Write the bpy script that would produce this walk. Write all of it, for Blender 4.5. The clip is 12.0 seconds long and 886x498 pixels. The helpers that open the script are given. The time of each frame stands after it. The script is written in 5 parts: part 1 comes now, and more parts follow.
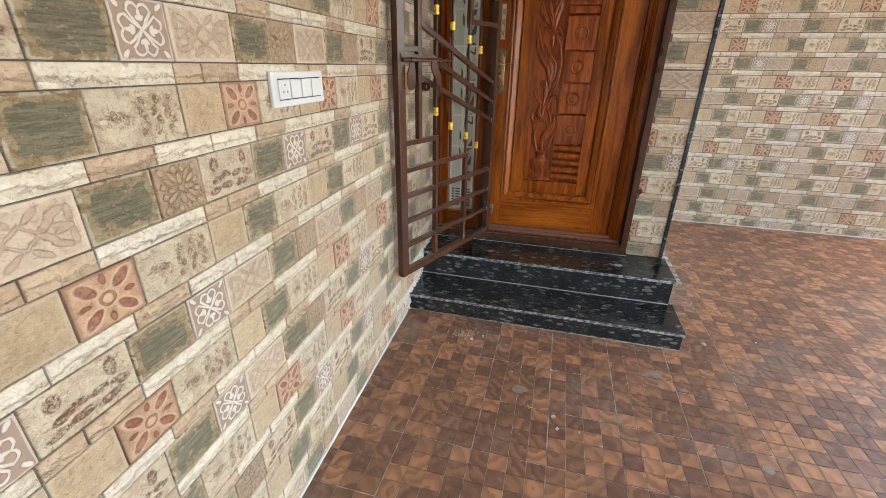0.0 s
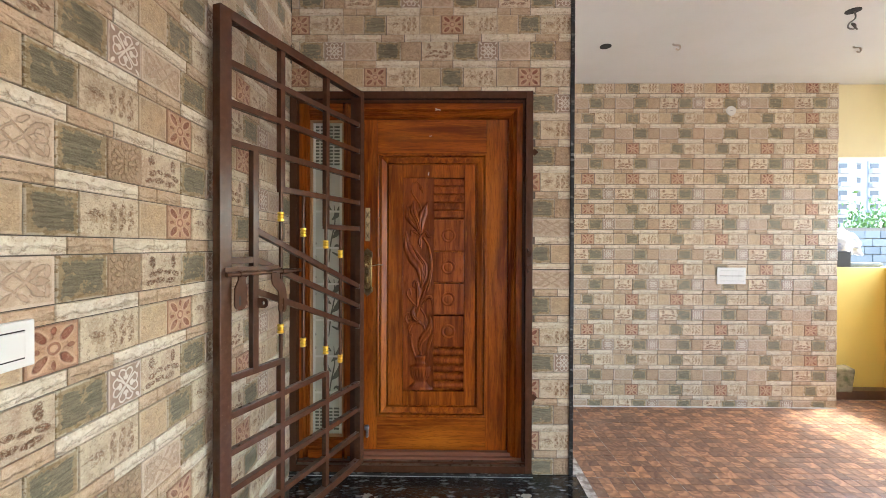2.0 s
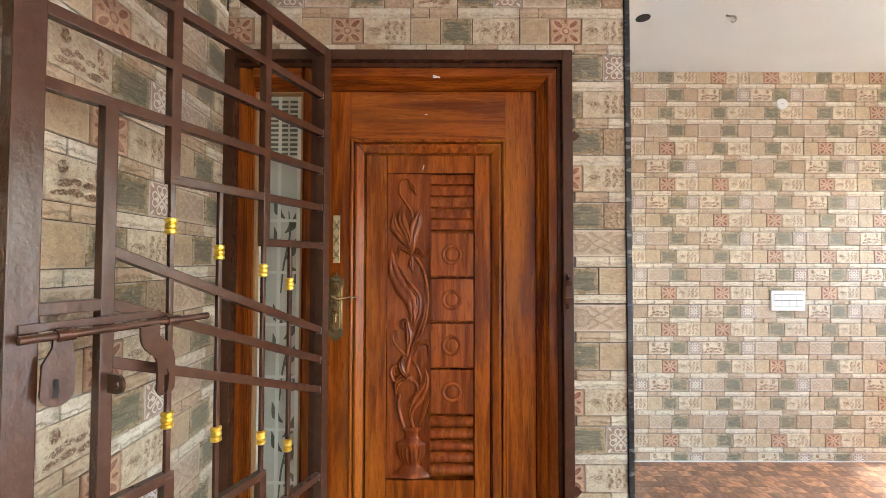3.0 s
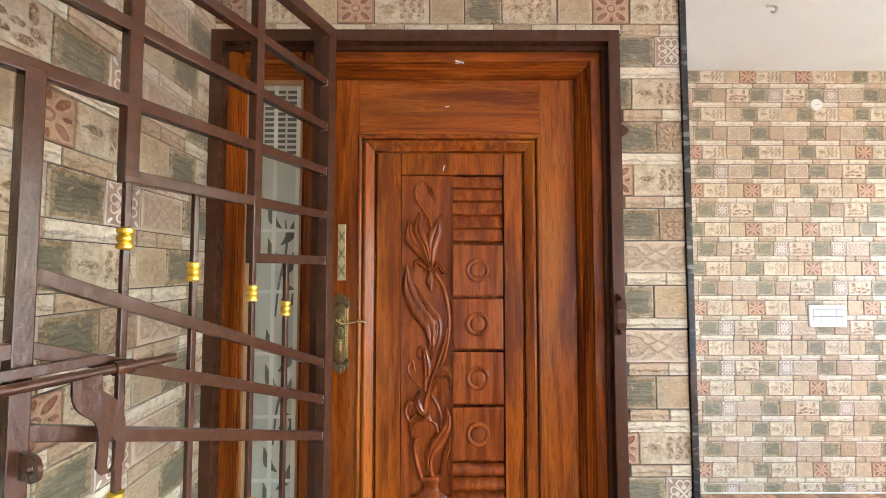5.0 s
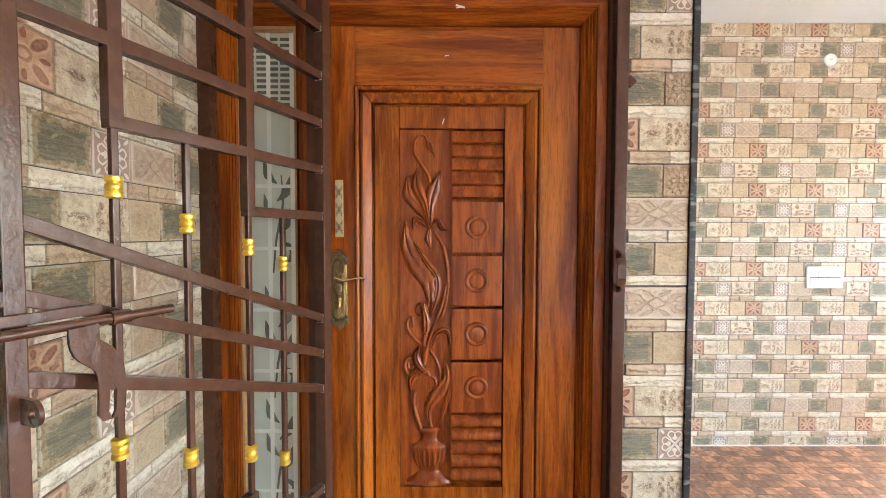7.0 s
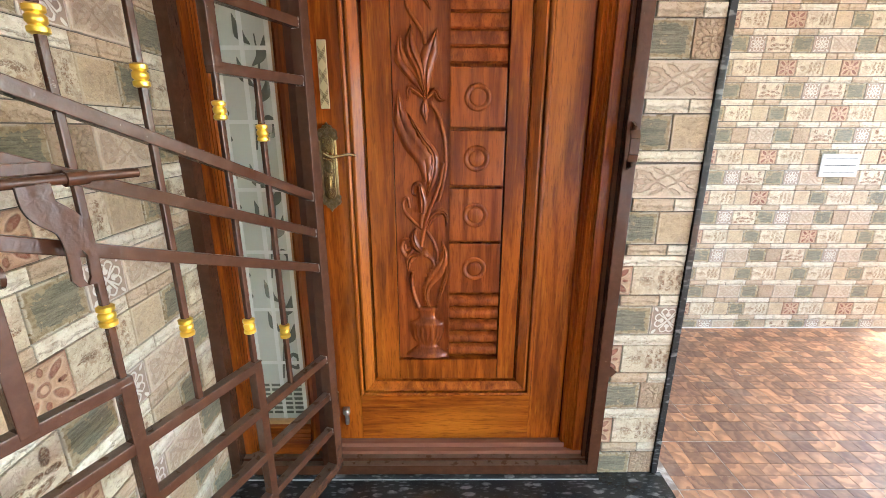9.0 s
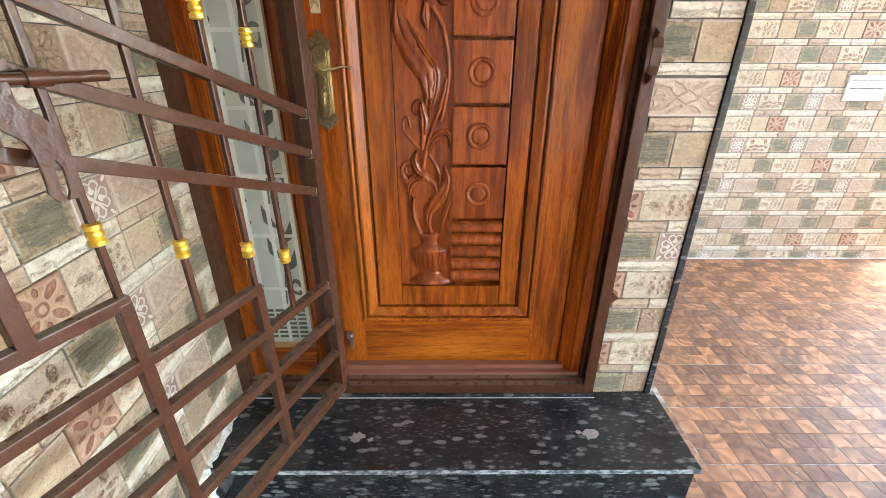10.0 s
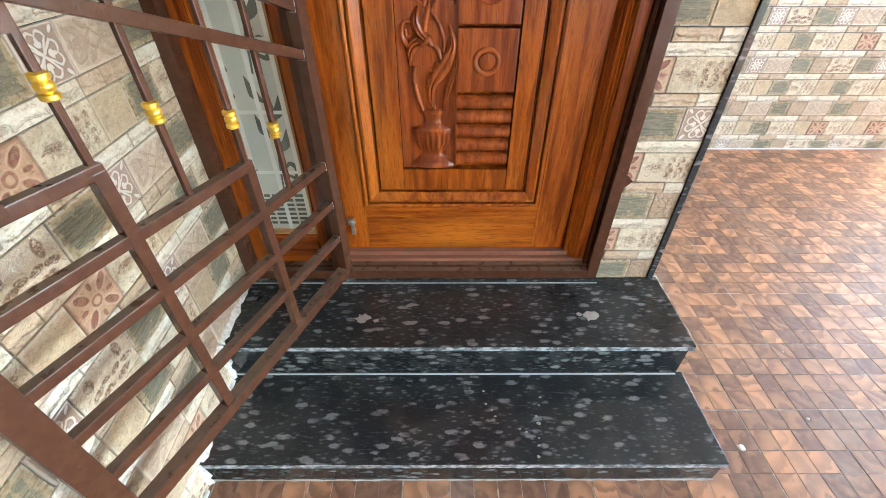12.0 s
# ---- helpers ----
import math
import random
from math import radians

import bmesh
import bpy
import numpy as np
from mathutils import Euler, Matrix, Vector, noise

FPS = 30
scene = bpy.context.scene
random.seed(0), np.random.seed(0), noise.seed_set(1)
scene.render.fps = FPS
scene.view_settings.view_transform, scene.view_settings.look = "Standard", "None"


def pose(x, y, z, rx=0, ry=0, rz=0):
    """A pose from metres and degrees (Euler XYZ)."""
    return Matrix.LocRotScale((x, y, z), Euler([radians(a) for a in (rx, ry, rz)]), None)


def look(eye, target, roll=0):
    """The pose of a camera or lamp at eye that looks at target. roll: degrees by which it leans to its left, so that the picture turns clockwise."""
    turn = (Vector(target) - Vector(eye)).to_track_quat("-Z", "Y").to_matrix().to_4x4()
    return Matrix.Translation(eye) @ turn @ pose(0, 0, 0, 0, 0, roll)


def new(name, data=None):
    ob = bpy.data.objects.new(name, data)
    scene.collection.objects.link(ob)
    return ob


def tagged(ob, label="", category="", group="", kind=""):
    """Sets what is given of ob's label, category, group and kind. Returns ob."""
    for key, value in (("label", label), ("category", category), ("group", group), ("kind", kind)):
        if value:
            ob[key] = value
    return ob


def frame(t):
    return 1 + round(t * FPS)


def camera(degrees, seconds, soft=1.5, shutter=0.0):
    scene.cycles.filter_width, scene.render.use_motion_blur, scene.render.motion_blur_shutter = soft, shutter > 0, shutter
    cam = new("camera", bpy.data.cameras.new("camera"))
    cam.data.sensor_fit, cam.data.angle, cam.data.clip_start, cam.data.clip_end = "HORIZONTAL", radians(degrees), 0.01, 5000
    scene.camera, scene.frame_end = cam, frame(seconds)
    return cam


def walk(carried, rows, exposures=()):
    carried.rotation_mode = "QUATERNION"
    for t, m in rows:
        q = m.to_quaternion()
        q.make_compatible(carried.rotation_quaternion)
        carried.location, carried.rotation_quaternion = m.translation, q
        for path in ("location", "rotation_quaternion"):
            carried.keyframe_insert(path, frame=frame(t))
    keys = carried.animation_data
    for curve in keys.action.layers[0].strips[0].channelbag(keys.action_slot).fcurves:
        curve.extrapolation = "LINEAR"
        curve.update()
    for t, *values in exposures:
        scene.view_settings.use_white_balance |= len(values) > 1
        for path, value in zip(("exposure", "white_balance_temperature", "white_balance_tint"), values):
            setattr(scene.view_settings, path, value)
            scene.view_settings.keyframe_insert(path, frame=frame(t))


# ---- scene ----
cam = camera(93.3, 12.0, soft=0.8)
AUTO = [(0.0, 3.92, 6050, 4), (0.6, 3.92, 6150, 4), (1.5, 3.86, 6150, 4), (2.4, 4.1, 6100, 4), (3.0, 4.36, 6000, 3), (5.0, 4.64, 5900, 2), (6.0, 4.66, 5900, 2), (8.5, 4.74, 5800, 1), (9.5, 4.76, 5800, 1), (12.0, 4.80, 5800, 0)]
PATH = [
    (0, (0.188, 3.564, 1.47), (-0.279, 5.335, 0.666), 0.9),
    (0.5, (0.204, 3.516, 1.536), (0.049, 5.437, 1.003), 0.6),
    (1, (0.2, 3.51, 1.584), (0.131, 5.494, 1.337), 0.4),
    (1.5, (0.219, 3.741, 1.581), (0.177, 5.738, 1.495), 0.2),
    (2, (0.255, 4.055, 1.596), (0.228, 6.054, 1.584), 0.2),
    (2.5, (0.204, 4.427, 1.617), (0.191, 6.427, 1.652), 0.2),
    (3, (0.216, 4.788, 1.634), (0.218, 6.787, 1.692), 0.1),
    (3.2, (0.231, 4.903, 1.641), (0.239, 6.901, 1.717), 0.1),
    (5, (0.126, 5.052, 1.661), (0.134, 7.05, 1.763), -0.0),
    (5.5, (0.123, 5.044, 1.66), (0.129, 7.042, 1.747), 0.0),
    (6, (0.114, 5.044, 1.654), (0.121, 7.043, 1.716), -0.0),
    (6.5, (0.12, 5.054, 1.647), (0.13, 7.054, 1.654), 0.1),
    (8.5, (0.136, 5.124, 1.586), (0.148, 7.082, 1.177), 0.2),
    (9, (0.136, 5.139, 1.565), (0.148, 7.062, 1.014), 0.1),
    (9.5, (0.131, 5.149, 1.547), (0.141, 7.023, 0.848), 0.1),
    (10, (0.13, 5.169, 1.522), (0.139, 6.982, 0.678), 0.1),
    (10.5, (0.13, 5.187, 1.483), (0.134, 6.932, 0.506), -0.1),
    (11, (0.128, 5.2, 1.457), (0.131, 6.873, 0.361), 0.1),
    (11.5, (0.119, 5.202, 1.443), (0.128, 6.811, 0.256), 0.2),
    (12, (0.118, 5.204, 1.44), (0.124, 6.764, 0.188), 0.1),
]
walk(cam, [(t, look(eye, target, roll)) for t, eye, target, roll in PATH], AUTO)

# ---- light ----
SUN_ELEVATION, SUN_AZIMUTH = 57.0, 80.0
world = bpy.data.worlds.new("sky")
scene.world = world
world.use_nodes = True
wn = world.node_tree.nodes
sky = wn.new("ShaderNodeTexSky")
sky.sky_type, sky.sun_disc = "NISHITA", False
sky.sun_elevation, sky.sun_rotation = radians(SUN_ELEVATION), radians(SUN_AZIMUTH)
sky.air_density, sky.dust_density = 1.0, 3.0
wn["Background"].inputs["Strength"].default_value = 0.15
world.node_tree.links.new(sky.outputs[0], wn["Background"].inputs["Color"])
sun = new("sun", bpy.data.lights.new("sun", "SUN"))
sun.data.energy, sun.data.angle, sun.data.color = 0.9, radians(8.0), (1.0, 0.965, 0.90)
_e, _a = radians(SUN_ELEVATION), radians(SUN_AZIMUTH)
sun.matrix_world = look((0, 0, 0), (-math.cos(_e) * math.sin(_a), -math.cos(_e) * math.cos(_a), -math.sin(_e)))


# ---- material helpers ----
class Sum:
    """A socket that takes plain arithmetic."""
    tree = None

    def __init__(self, socket):
        self.s = socket

    @staticmethod
    def op(kind, *args, clamp=False):
        n = Sum.tree.nodes.new("ShaderNodeMath")
        n.operation, n.use_clamp = kind, clamp
        for i, a in enumerate(args):
            if isinstance(a, Sum):
                Sum.tree.links.new(a.s, n.inputs[i])
            else:
                n.inputs[i].default_value = a
        return Sum(n.outputs[0])

    def __add__(self, o): return Sum.op("ADD", self, o)
    def __radd__(self, o): return Sum.op("ADD", o, self)
    def __sub__(self, o): return Sum.op("SUBTRACT", self, o)
    def __rsub__(self, o): return Sum.op("SUBTRACT", o, self)
    def __mul__(self, o): return Sum.op("MULTIPLY", self, o)
    def __rmul__(self, o): return Sum.op("MULTIPLY", o, self)
    def __truediv__(self, o): return Sum.op("DIVIDE", self, o)
    def __abs__(self): return Sum.op("ABSOLUTE", self)
    def max(self, o): return Sum.op("MAXIMUM", self, o)
    def min(self, o): return Sum.op("MINIMUM", self, o)
    def pow(self, o): return Sum.op("POWER", self, o)
    def sqrt(self): return Sum.op("SQRT", self)
    def fract(self): return Sum.op("FRACT", self)


def step(x, lo, hi):
    """Smooth 0 to 1 as x goes from lo to hi (either order)."""
    n = Sum.tree.nodes.new("ShaderNodeMapRange")
    n.interpolation_type = "SMOOTHSTEP"
    Sum.tree.links.new(x.s, n.inputs[0])
    if lo < hi:
        n.inputs[1].default_value, n.inputs[2].default_value = lo, hi
    else:
        n.inputs[1].default_value, n.inputs[2].default_value = hi, lo
        n.inputs[3].default_value, n.inputs[4].default_value = 1.0, 0.0
    return Sum(n.outputs[0])


def link(a, b):
    Sum.tree.links.new(a.s if isinstance(a, Sum) else a, b)


def coords(kind="position", scale=(1, 1, 1), shift=None):
    t = Sum.tree
    if kind == "position":
        out = t.nodes.new("ShaderNodeNewGeometry").outputs["Position"]
    else:
        out = t.nodes.new("ShaderNodeTexCoord").outputs[kind]
    m = t.nodes.new("ShaderNodeMapping")
    m.inputs["Scale"].default_value = scale
    link(out, m.inputs["Vector"])
    if shift is not None:
        c = t.nodes.new("ShaderNodeCombineXYZ")
        for i in range(3):
            link(shift * (7.3 + 3.1 * i), c.inputs[i])
        link(c.outputs[0], m.inputs["Location"])
    return m.outputs[0]


def noise_tex(vec, scale, detail=4.0, rough=0.55, distort=0.0):
    n = Sum.tree.nodes.new("ShaderNodeTexNoise")
    n.inputs["Scale"].default_value, n.inputs["Detail"].default_value = scale, detail
    n.inputs["Roughness"].default_value, n.inputs["Distortion"].default_value = rough, distort
    link(vec, n.inputs["Vector"])
    return Sum(n.outputs["Fac"])


def voronoi(vec, scale, feature="F1", random_=1.0, out="Distance"):
    n = Sum.tree.nodes.new("ShaderNodeTexVoronoi")
    n.feature = feature
    n.inputs["Scale"].default_value, n.inputs["Randomness"].default_value = scale, random_
    link(vec, n.inputs["Vector"])
    return n.outputs[out] if out == "Color" else Sum(n.outputs[out])


def colour_of(c):
    n = Sum.tree.nodes.new("ShaderNodeRGB")
    n.outputs[0].default_value = (*c, 1)
    return n.outputs[0]


def blend(fac, a, b, kind="MIX"):
    n = Sum.tree.nodes.new("ShaderNodeMix")
    n.data_type, n.blend_type = "RGBA", kind
    if isinstance(fac, Sum):
        link(fac, n.inputs[0])
    else:
        n.inputs[0].default_value = fac
    link(a if not isinstance(a, tuple) else colour_of(a), n.inputs[6])
    link(b if not isinstance(b, tuple) else colour_of(b), n.inputs[7])
    return n.outputs[2]


def bump(height, strength=0.3, distance=0.009):
    n = Sum.tree.nodes.new("ShaderNodeBump")
    n.inputs["Strength"].default_value, n.inputs["Distance"].default_value = strength, distance
    link(height, n.inputs["Height"])
    return n.outputs[0]


def piece_random():
    t = Sum.tree
    a = Sum(t.nodes.new("ShaderNodeObjectInfo").outputs["Random"])
    b = Sum(t.nodes.new("ShaderNodeNewGeometry").outputs["Random Per Island"])
    return (a * 1.37 + b * 3.11).fract()


def material(name, build, rough=0.5, metal=0.0, **more):
    m = bpy.data.materials.new(name)
    m.use_nodes = True
    Sum.tree = m.node_tree
    p = m.node_tree.nodes["Principled BSDF"]
    p.inputs["Roughness"].default_value, p.inputs["Metallic"].default_value = rough, metal
    for key, value in more.items():
        p.inputs[key.replace("_", " ")].default_value = value
    got = build() if callable(build) else dict(color=colour_of(build))
    link(got["color"], p.inputs["Base Color"])
    if "normal" in got:
        link(got["normal"], p.inputs["Normal"])
    if "rough" in got:
        link(got["rough"], p.inputs["Roughness"])
    return m


# ---- materials: stone-print wall tiles ----
def uv_xy(aspect):
    t = Sum.tree
    sep = t.nodes.new("ShaderNodeSeparateXYZ")
    link(t.nodes.new("ShaderNodeTexCoord").outputs["UV"], sep.inputs[0])
    w = noise_tex(coords(), 70, 2)
    w2 = noise_tex(coords(scale=(1.1, 1.2, 0.9)), 55, 2)
    return ((Sum(sep.outputs[0]) - 0.5 + (w - 0.5) * 0.05) * aspect, Sum(sep.outputs[1]) - 0.5 + (w2 - 0.5) * 0.06)


SPREAD = 1.3


def spots(x, y, items):
    """Union of soft ellipses (cx, cy, rx, ry, turn)."""
    out = None
    for cx, cy, rx, ry, a in items:
        c, s = math.cos(radians(a)), math.sin(radians(a))
        dx, dy = x - cx, y - cy
        rx, ry = rx * SPREAD, ry * SPREAD
        u, v = (dx * c + dy * s) * (1 / rx), (dy * c - dx * s) * (1 / ry)
        e = step(u * u + v * v, 1.25, 0.6)
        out = e if out is None else out.max(e)
    return out


def stone_base(light, dark, scale=24, tint=0.16):
    r = piece_random()
    big = noise_tex(coords(), scale, 5, 0.6, 0.4)
    fine = noise_tex(coords(), 260, 3, 0.6)
    col = blend(step(big, 0.38, 0.66), light, dark)
    mid = noise_tex(coords(scale=(1, 1, 1.35)), 85, 6, 0.68, 0.9)
    col = blend(step(mid, 0.54, 0.66) * 0.75, col, (min(light[0] * 1.2, 0.8), min(light[1] * 1.22, 0.76), min(light[2] * 1.28, 0.7)))
    col = blend(step(mid, 0.46, 0.36) * 0.75, col, (dark[0] * 0.62, dark[1] * 0.56, dark[2] * 0.5))
    col = blend(step(fine, 0.5, 0.75) * 0.15, col, (dark[0] * 0.7, dark[1] * 0.66, dark[2] * 0.6))
    col = blend(r * tint, col, (0.30, 0.24, 0.17))
    return col, big + (mid - 0.5) * 1.4, fine, r


def edge_mask(x, y, aspect, lo, hi):
    """1 at the rim of a piece, 0 inside."""
    d = (0.5 * aspect - abs(x)).min(0.5 - abs(y))
    return step(d, hi, lo)


CREAM, SAND = (0.71, 0.61, 0.44), (0.58, 0.44, 0.265)


def m_beige():
    col, big, fine, r = stone_base(SAND, (0.47, 0.35, 0.215))
    crack = noise_tex(coords(scale=(1, 1, 2.2)), 38, 6, 0.7, 1.6)
    col = blend(step(abs(crack - 0.5), 0.035, 0.0) * 0.45, col, (0.28, 0.18, 0.10))
    x, y = uv_xy(1.15)
    col = blend(edge_mask(x, y, 1.15, 0.02, 0.07) * 0.55, col, (0.60, 0.50, 0.36))
    return dict(color=col, normal=bump(big * 0.8 + crack * 1.2 + fine * 0.1, 0.6))


def m_slate():
    x, y = uv_xy(1.2)
    big = noise_tex(coords(), 22, 5, 0.65, 0.6)
    layer = noise_tex(coords(scale=(0.22, 0.22, 2.6)), 70, 5, 0.7, 0.5)
    mid = noise_tex(coords(scale=(1, 1, 1.6)), 60, 4, 0.65, 0.5)
    grain = noise_tex(coords(), 330, 3, 0.7)
    lace = noise_tex(coords(scale=(0.8, 0.8, 1.3)), 150, 4, 0.7, 1.4)
    rim = edge_mask(x, y, 1.2, 0.0, 0.20) + (big - 0.5) * 2.4 + (mid - 0.5) * 1.4
    col = blend(step(layer * 0.65 + lace * 0.35, 0.40, 0.60), (0.125, 0.113, 0.070), (0.258, 0.228, 0.148))
    col = blend(step(grain, 0.55, 0.72) * 0.3, col, (0.30, 0.27, 0.20))
    col = blend(step(rim, 0.20, 0.42) * 0.85, col, blend(step(mid, 0.38, 0.6), (0.28, 0.185, 0.080), (0.45, 0.345, 0.20)))
    col = blend(edge_mask(x, y, 1.2, 0.012, 0.05) * step(big + (mid - 0.5) * 0.8, 0.42, 0.52), col, (0.54, 0.47, 0.35))
    return dict(color=col, normal=bump(layer * 1.3 + lace * 0.5 + grain * 0.3 + big * 0.8, 0.75))


def m_red():
    x, y = uv_xy(1.1)
    col, big, fine, r = stone_base((0.52, 0.335, 0.20), (0.42, 0.255, 0.15))
    d = (x * x + y * y).sqrt()
    ax, ay = abs(x), abs(y)
    lobes = spots(ax, ay, [(0.285, 0.275, 0.15, 0.072, 44)])
    axial = spots(ax.max(ay), ax.min(ay), [(0.37, 0.0, 0.075, 0.042, 0)])
    ring = step(abs(d - 0.115), 0.038, 0.018)
    mask = lobes.max(axial).max(ring * 0.75)
    mask = mask * (0.7 + step(big, 0.35, 0.6) * 0.3)
    halo = spots(ax, ay, [(0.285, 0.275, 0.20, 0.11, 44)]).max(step(d, 0.20, 0.16))
    col = blend(halo * 0.6, col, (0.62, 0.43, 0.29))
    col = blend(mask, col, (0.235, 0.080, 0.040))
    col = blend(edge_mask(x, y, 1.1, 0.02, 0.05) * 0.6, col, (0.27, 0.14, 0.085))
    return dict(color=col, normal=bump(fine * 0.25 + big * 0.6 - mask * 1.3, 0.6))


def m_leaf():
    x, y = uv_xy(1.75)
    col, big, fine, r = stone_base(CREAM, (0.52, 0.40, 0.26))
    grain = noise_tex(coords(), 120, 5, 0.7, 0.8)
    dabs = [(cx + dx, dy, rx, ry, turn) for cx in (0.04, 0.33, 0.61) for dx, dy, rx, ry, turn in ((-0.040, -0.27, 0.050, 0.076, -24), (0.045, -0.08, 0.052, 0.080, 26), (-0.045, 0.10, 0.050, 0.078, -22), (0.035, 0.29, 0.046, 0.072, 18))]
    mask = spots(x, y, [(-0.45, 0.05, 0.18, 0.072, -6), (-0.70, 0.03, 0.06, 0.016, 0)] + dabs)
    vein = noise_tex(coords(scale=(1, 1, 3.2)), 110, 4, 0.7, 0.6)
    mask = mask * step(grain + (vein - 0.5) * 1.0, 0.36, 0.60) * 0.85
    wash = spots(x, y, [(0.04, 0.0, 0.085, 0.30, 6), (0.33, 0.03, 0.085, 0.31, -7), (0.61, 0.0, 0.095, 0.30, 5), (-0.40, -0.06, 0.20, 0.10, 0)]) * step(grain, 0.42, 0.62)
    col = blend(wash * 0.75, col, (0.36, 0.215, 0.105))
    col = blend(mask, col, blend(step(vein, 0.38, 0.60), (0.085, 0.038, 0.017), (0.27, 0.14, 0.062)))
    col = blend(step(grain + (x * 0.12), 0.60, 0.78) * 0.6, col, (0.33, 0.19, 0.09))
    return dict(color=col, normal=bump(grain * 0.9 + big - mask * 0.9 + fine * 0.08, 0.7))


def m_dots():
    x, y = uv_xy(1.75)
    col, big, fine, r = stone_base(CREAM, (0.56, 0.42, 0.29))
    grain = noise_tex(coords(), 120, 5, 0.7, 0.8)
    mask = spots(x, y, [(-0.48, 0.26, 0.11, 0.13, 0), (0.50, 0.25, 0.09, 0.16, 0), (-0.42, -0.10, 0.16, 0.07, 12), (-0.12, -0.02, 0.12, 0.06, -10),
                        (0.22, -0.06, 0.14, 0.06, 8), (0.60, -0.12, 0.15, 0.07, -14), (-0.55, -0.33, 0.17, 0.06, 8), (-0.14, -0.28, 0.18, 0.07, 0), (0.36, -0.32, 0.2, 0.07, 6)])
    vein = noise_tex(coords(scale=(1, 1, 3.2)), 110, 4, 0.7, 0.6)
    mask = mask * step(grain + (vein - 0.5) * 0.7, 0.36, 0.58)
    col = blend(mask, col, blend(step(vein, 0.38, 0.60), (0.075, 0.034, 0.016), (0.27, 0.125, 0.055)))
    col = blend(step(grain - (y * 0.12), 0.58, 0.76) * 0.6, col, (0.33, 0.19, 0.09))
    return dict(color=col, normal=bump(grain * 0.9 + big - mask * 0.9 + fine * 0.08, 0.7))


def m_rosette():
    x, y = uv_xy(1.08)
    r = piece_random()
    big = noise_tex(coords(), 30, 4)
    fine = noise_tex(coords(), 300, 3)
    col = blend(big, (0.27, 0.185, 0.135), (0.36, 0.26, 0.19))
    ax, ay = abs(x), abs(y)
    a, b = ax.max(ay), ax.min(ay)
    # hearts along the axes, tips meeting in the middle
    turn = Sum.op("ARCTAN2", b, a)
    d = (x * x + y * y).sqrt()
    line = step(abs(d - (0.35 + 0.085 * Sum.op("SINE", turn * 4.4))), 0.036, 0.018) * step(turn, 0.70, 0.64)
    cross = step(abs(turn - 0.66) * d, 0.034, 0.016) * step(d, 0.42, 0.38)
    dot = spots(a, b, [(0.24, 0.0, 0.085, 0.035, 0), (0.19, 0.04, 0.05, 0.03, 40)])
    corner = spots(ax, ay, [(0.42, 0.40, 0.075, 0.035, 45)])
    mask = line.max(cross).max(dot).max(corner)
    col = blend(mask * 0.92, col, (0.68, 0.62, 0.54))
    col = blend(edge_mask(x, y, 1.08, 0.015, 0.035) * 0.8, col, (0.60, 0.52, 0.43))
    return dict(color=col, normal=bump(mask + fine * 0.1, 0.55))


def m_floral():
    x, y = uv_xy(1.08)
    col, big, fine, r = stone_base((0.50, 0.36, 0.23), (0.40, 0.27, 0.16))
    ax, ay = abs(x), abs(y)
    a, b = ax.max(ay), ax.min(ay)
    mask = spots(a, b, [(0.20, 0.0, 0.10, 0.05, 0), (0.26, 0.17, 0.11, 0.04, 35), (0.40, 0.10, 0.06, 0.05, 0), (0.41, 0.38, 0.07, 0.04, 45)])
    mask = mask.max(step((x * x + y * y).sqrt(), 0.085, 0.05))
    col = blend(mask * step(big, 0.35, 0.6) * 0.45, col, (0.62, 0.47, 0.30))
    return dict(color=col, normal=bump(mask * 1.6 + big * 0.8 + fine * 0.12, 0.9))


def m_diamond():
    x, y = uv_xy(1.75)
    col, big, fine, r = stone_base((0.55, 0.44, 0.32), (0.47, 0.36, 0.25))
    ax, ay = abs(x), abs(y)
    d = ax * 0.75 + ay
    mask = step(abs(d - 0.19), 0.045, 0.02)
    mask = mask.max(spots(ax, ay, [(0.36, 0.10, 0.13, 0.05, 38), (0.52, 0.26, 0.14, 0.05, 20), (0.60, 0.03, 0.13, 0.045, -15), (0.20, 0.31, 0.13, 0.045, 35), (0.72, 0.2, 0.05, 0.12, 0)]))
    col = blend(mask * 0.5, col, (0.36, 0.245, 0.16))
    col = blend(edge_mask(x, y, 1.75, 0.03, 0.07) * 0.5, col, (0.66, 0.56, 0.45))
    return dict(color=col, normal=bump(mask * -1.0 + big * 0.4 + fine * 0.12, 0.6))


def m_strip(light, dark):
    def build():
        col, big, fine, r = stone_base(light, dark, 30, 0.10)
        x, y = uv_xy(4.0)
        ridge = noise_tex(coords(scale=(0.6, 0.6, 1.3)), 30, 5, 0.62, 1.0)
        edge = y + 0.12 + (ridge - 0.5) * 1.5
        lip = step(edge, -0.16, 0.10)
        # Shading of the chipped lip is painted in: dark line below, pale band above.
        col = blend(step(abs(edge + 0.10), 0.075, 0.0) * step(ridge, 0.40, 0.55) * 0.55, col, (0.25, 0.165, 0.095))
        col = blend(step(edge, 0.05, 0.2) * step(edge, 0.45, 0.2) * 0.35, col, (min(light[0] * 1.15, 0.82), min(light[1] * 1.18, 0.80), min(light[2] * 1.25, 0.76)))
        return dict(color=col, normal=bump(lip * 0.9 + ridge * 1.0 + big * 0.3, 0.75, 0.011))
    return build


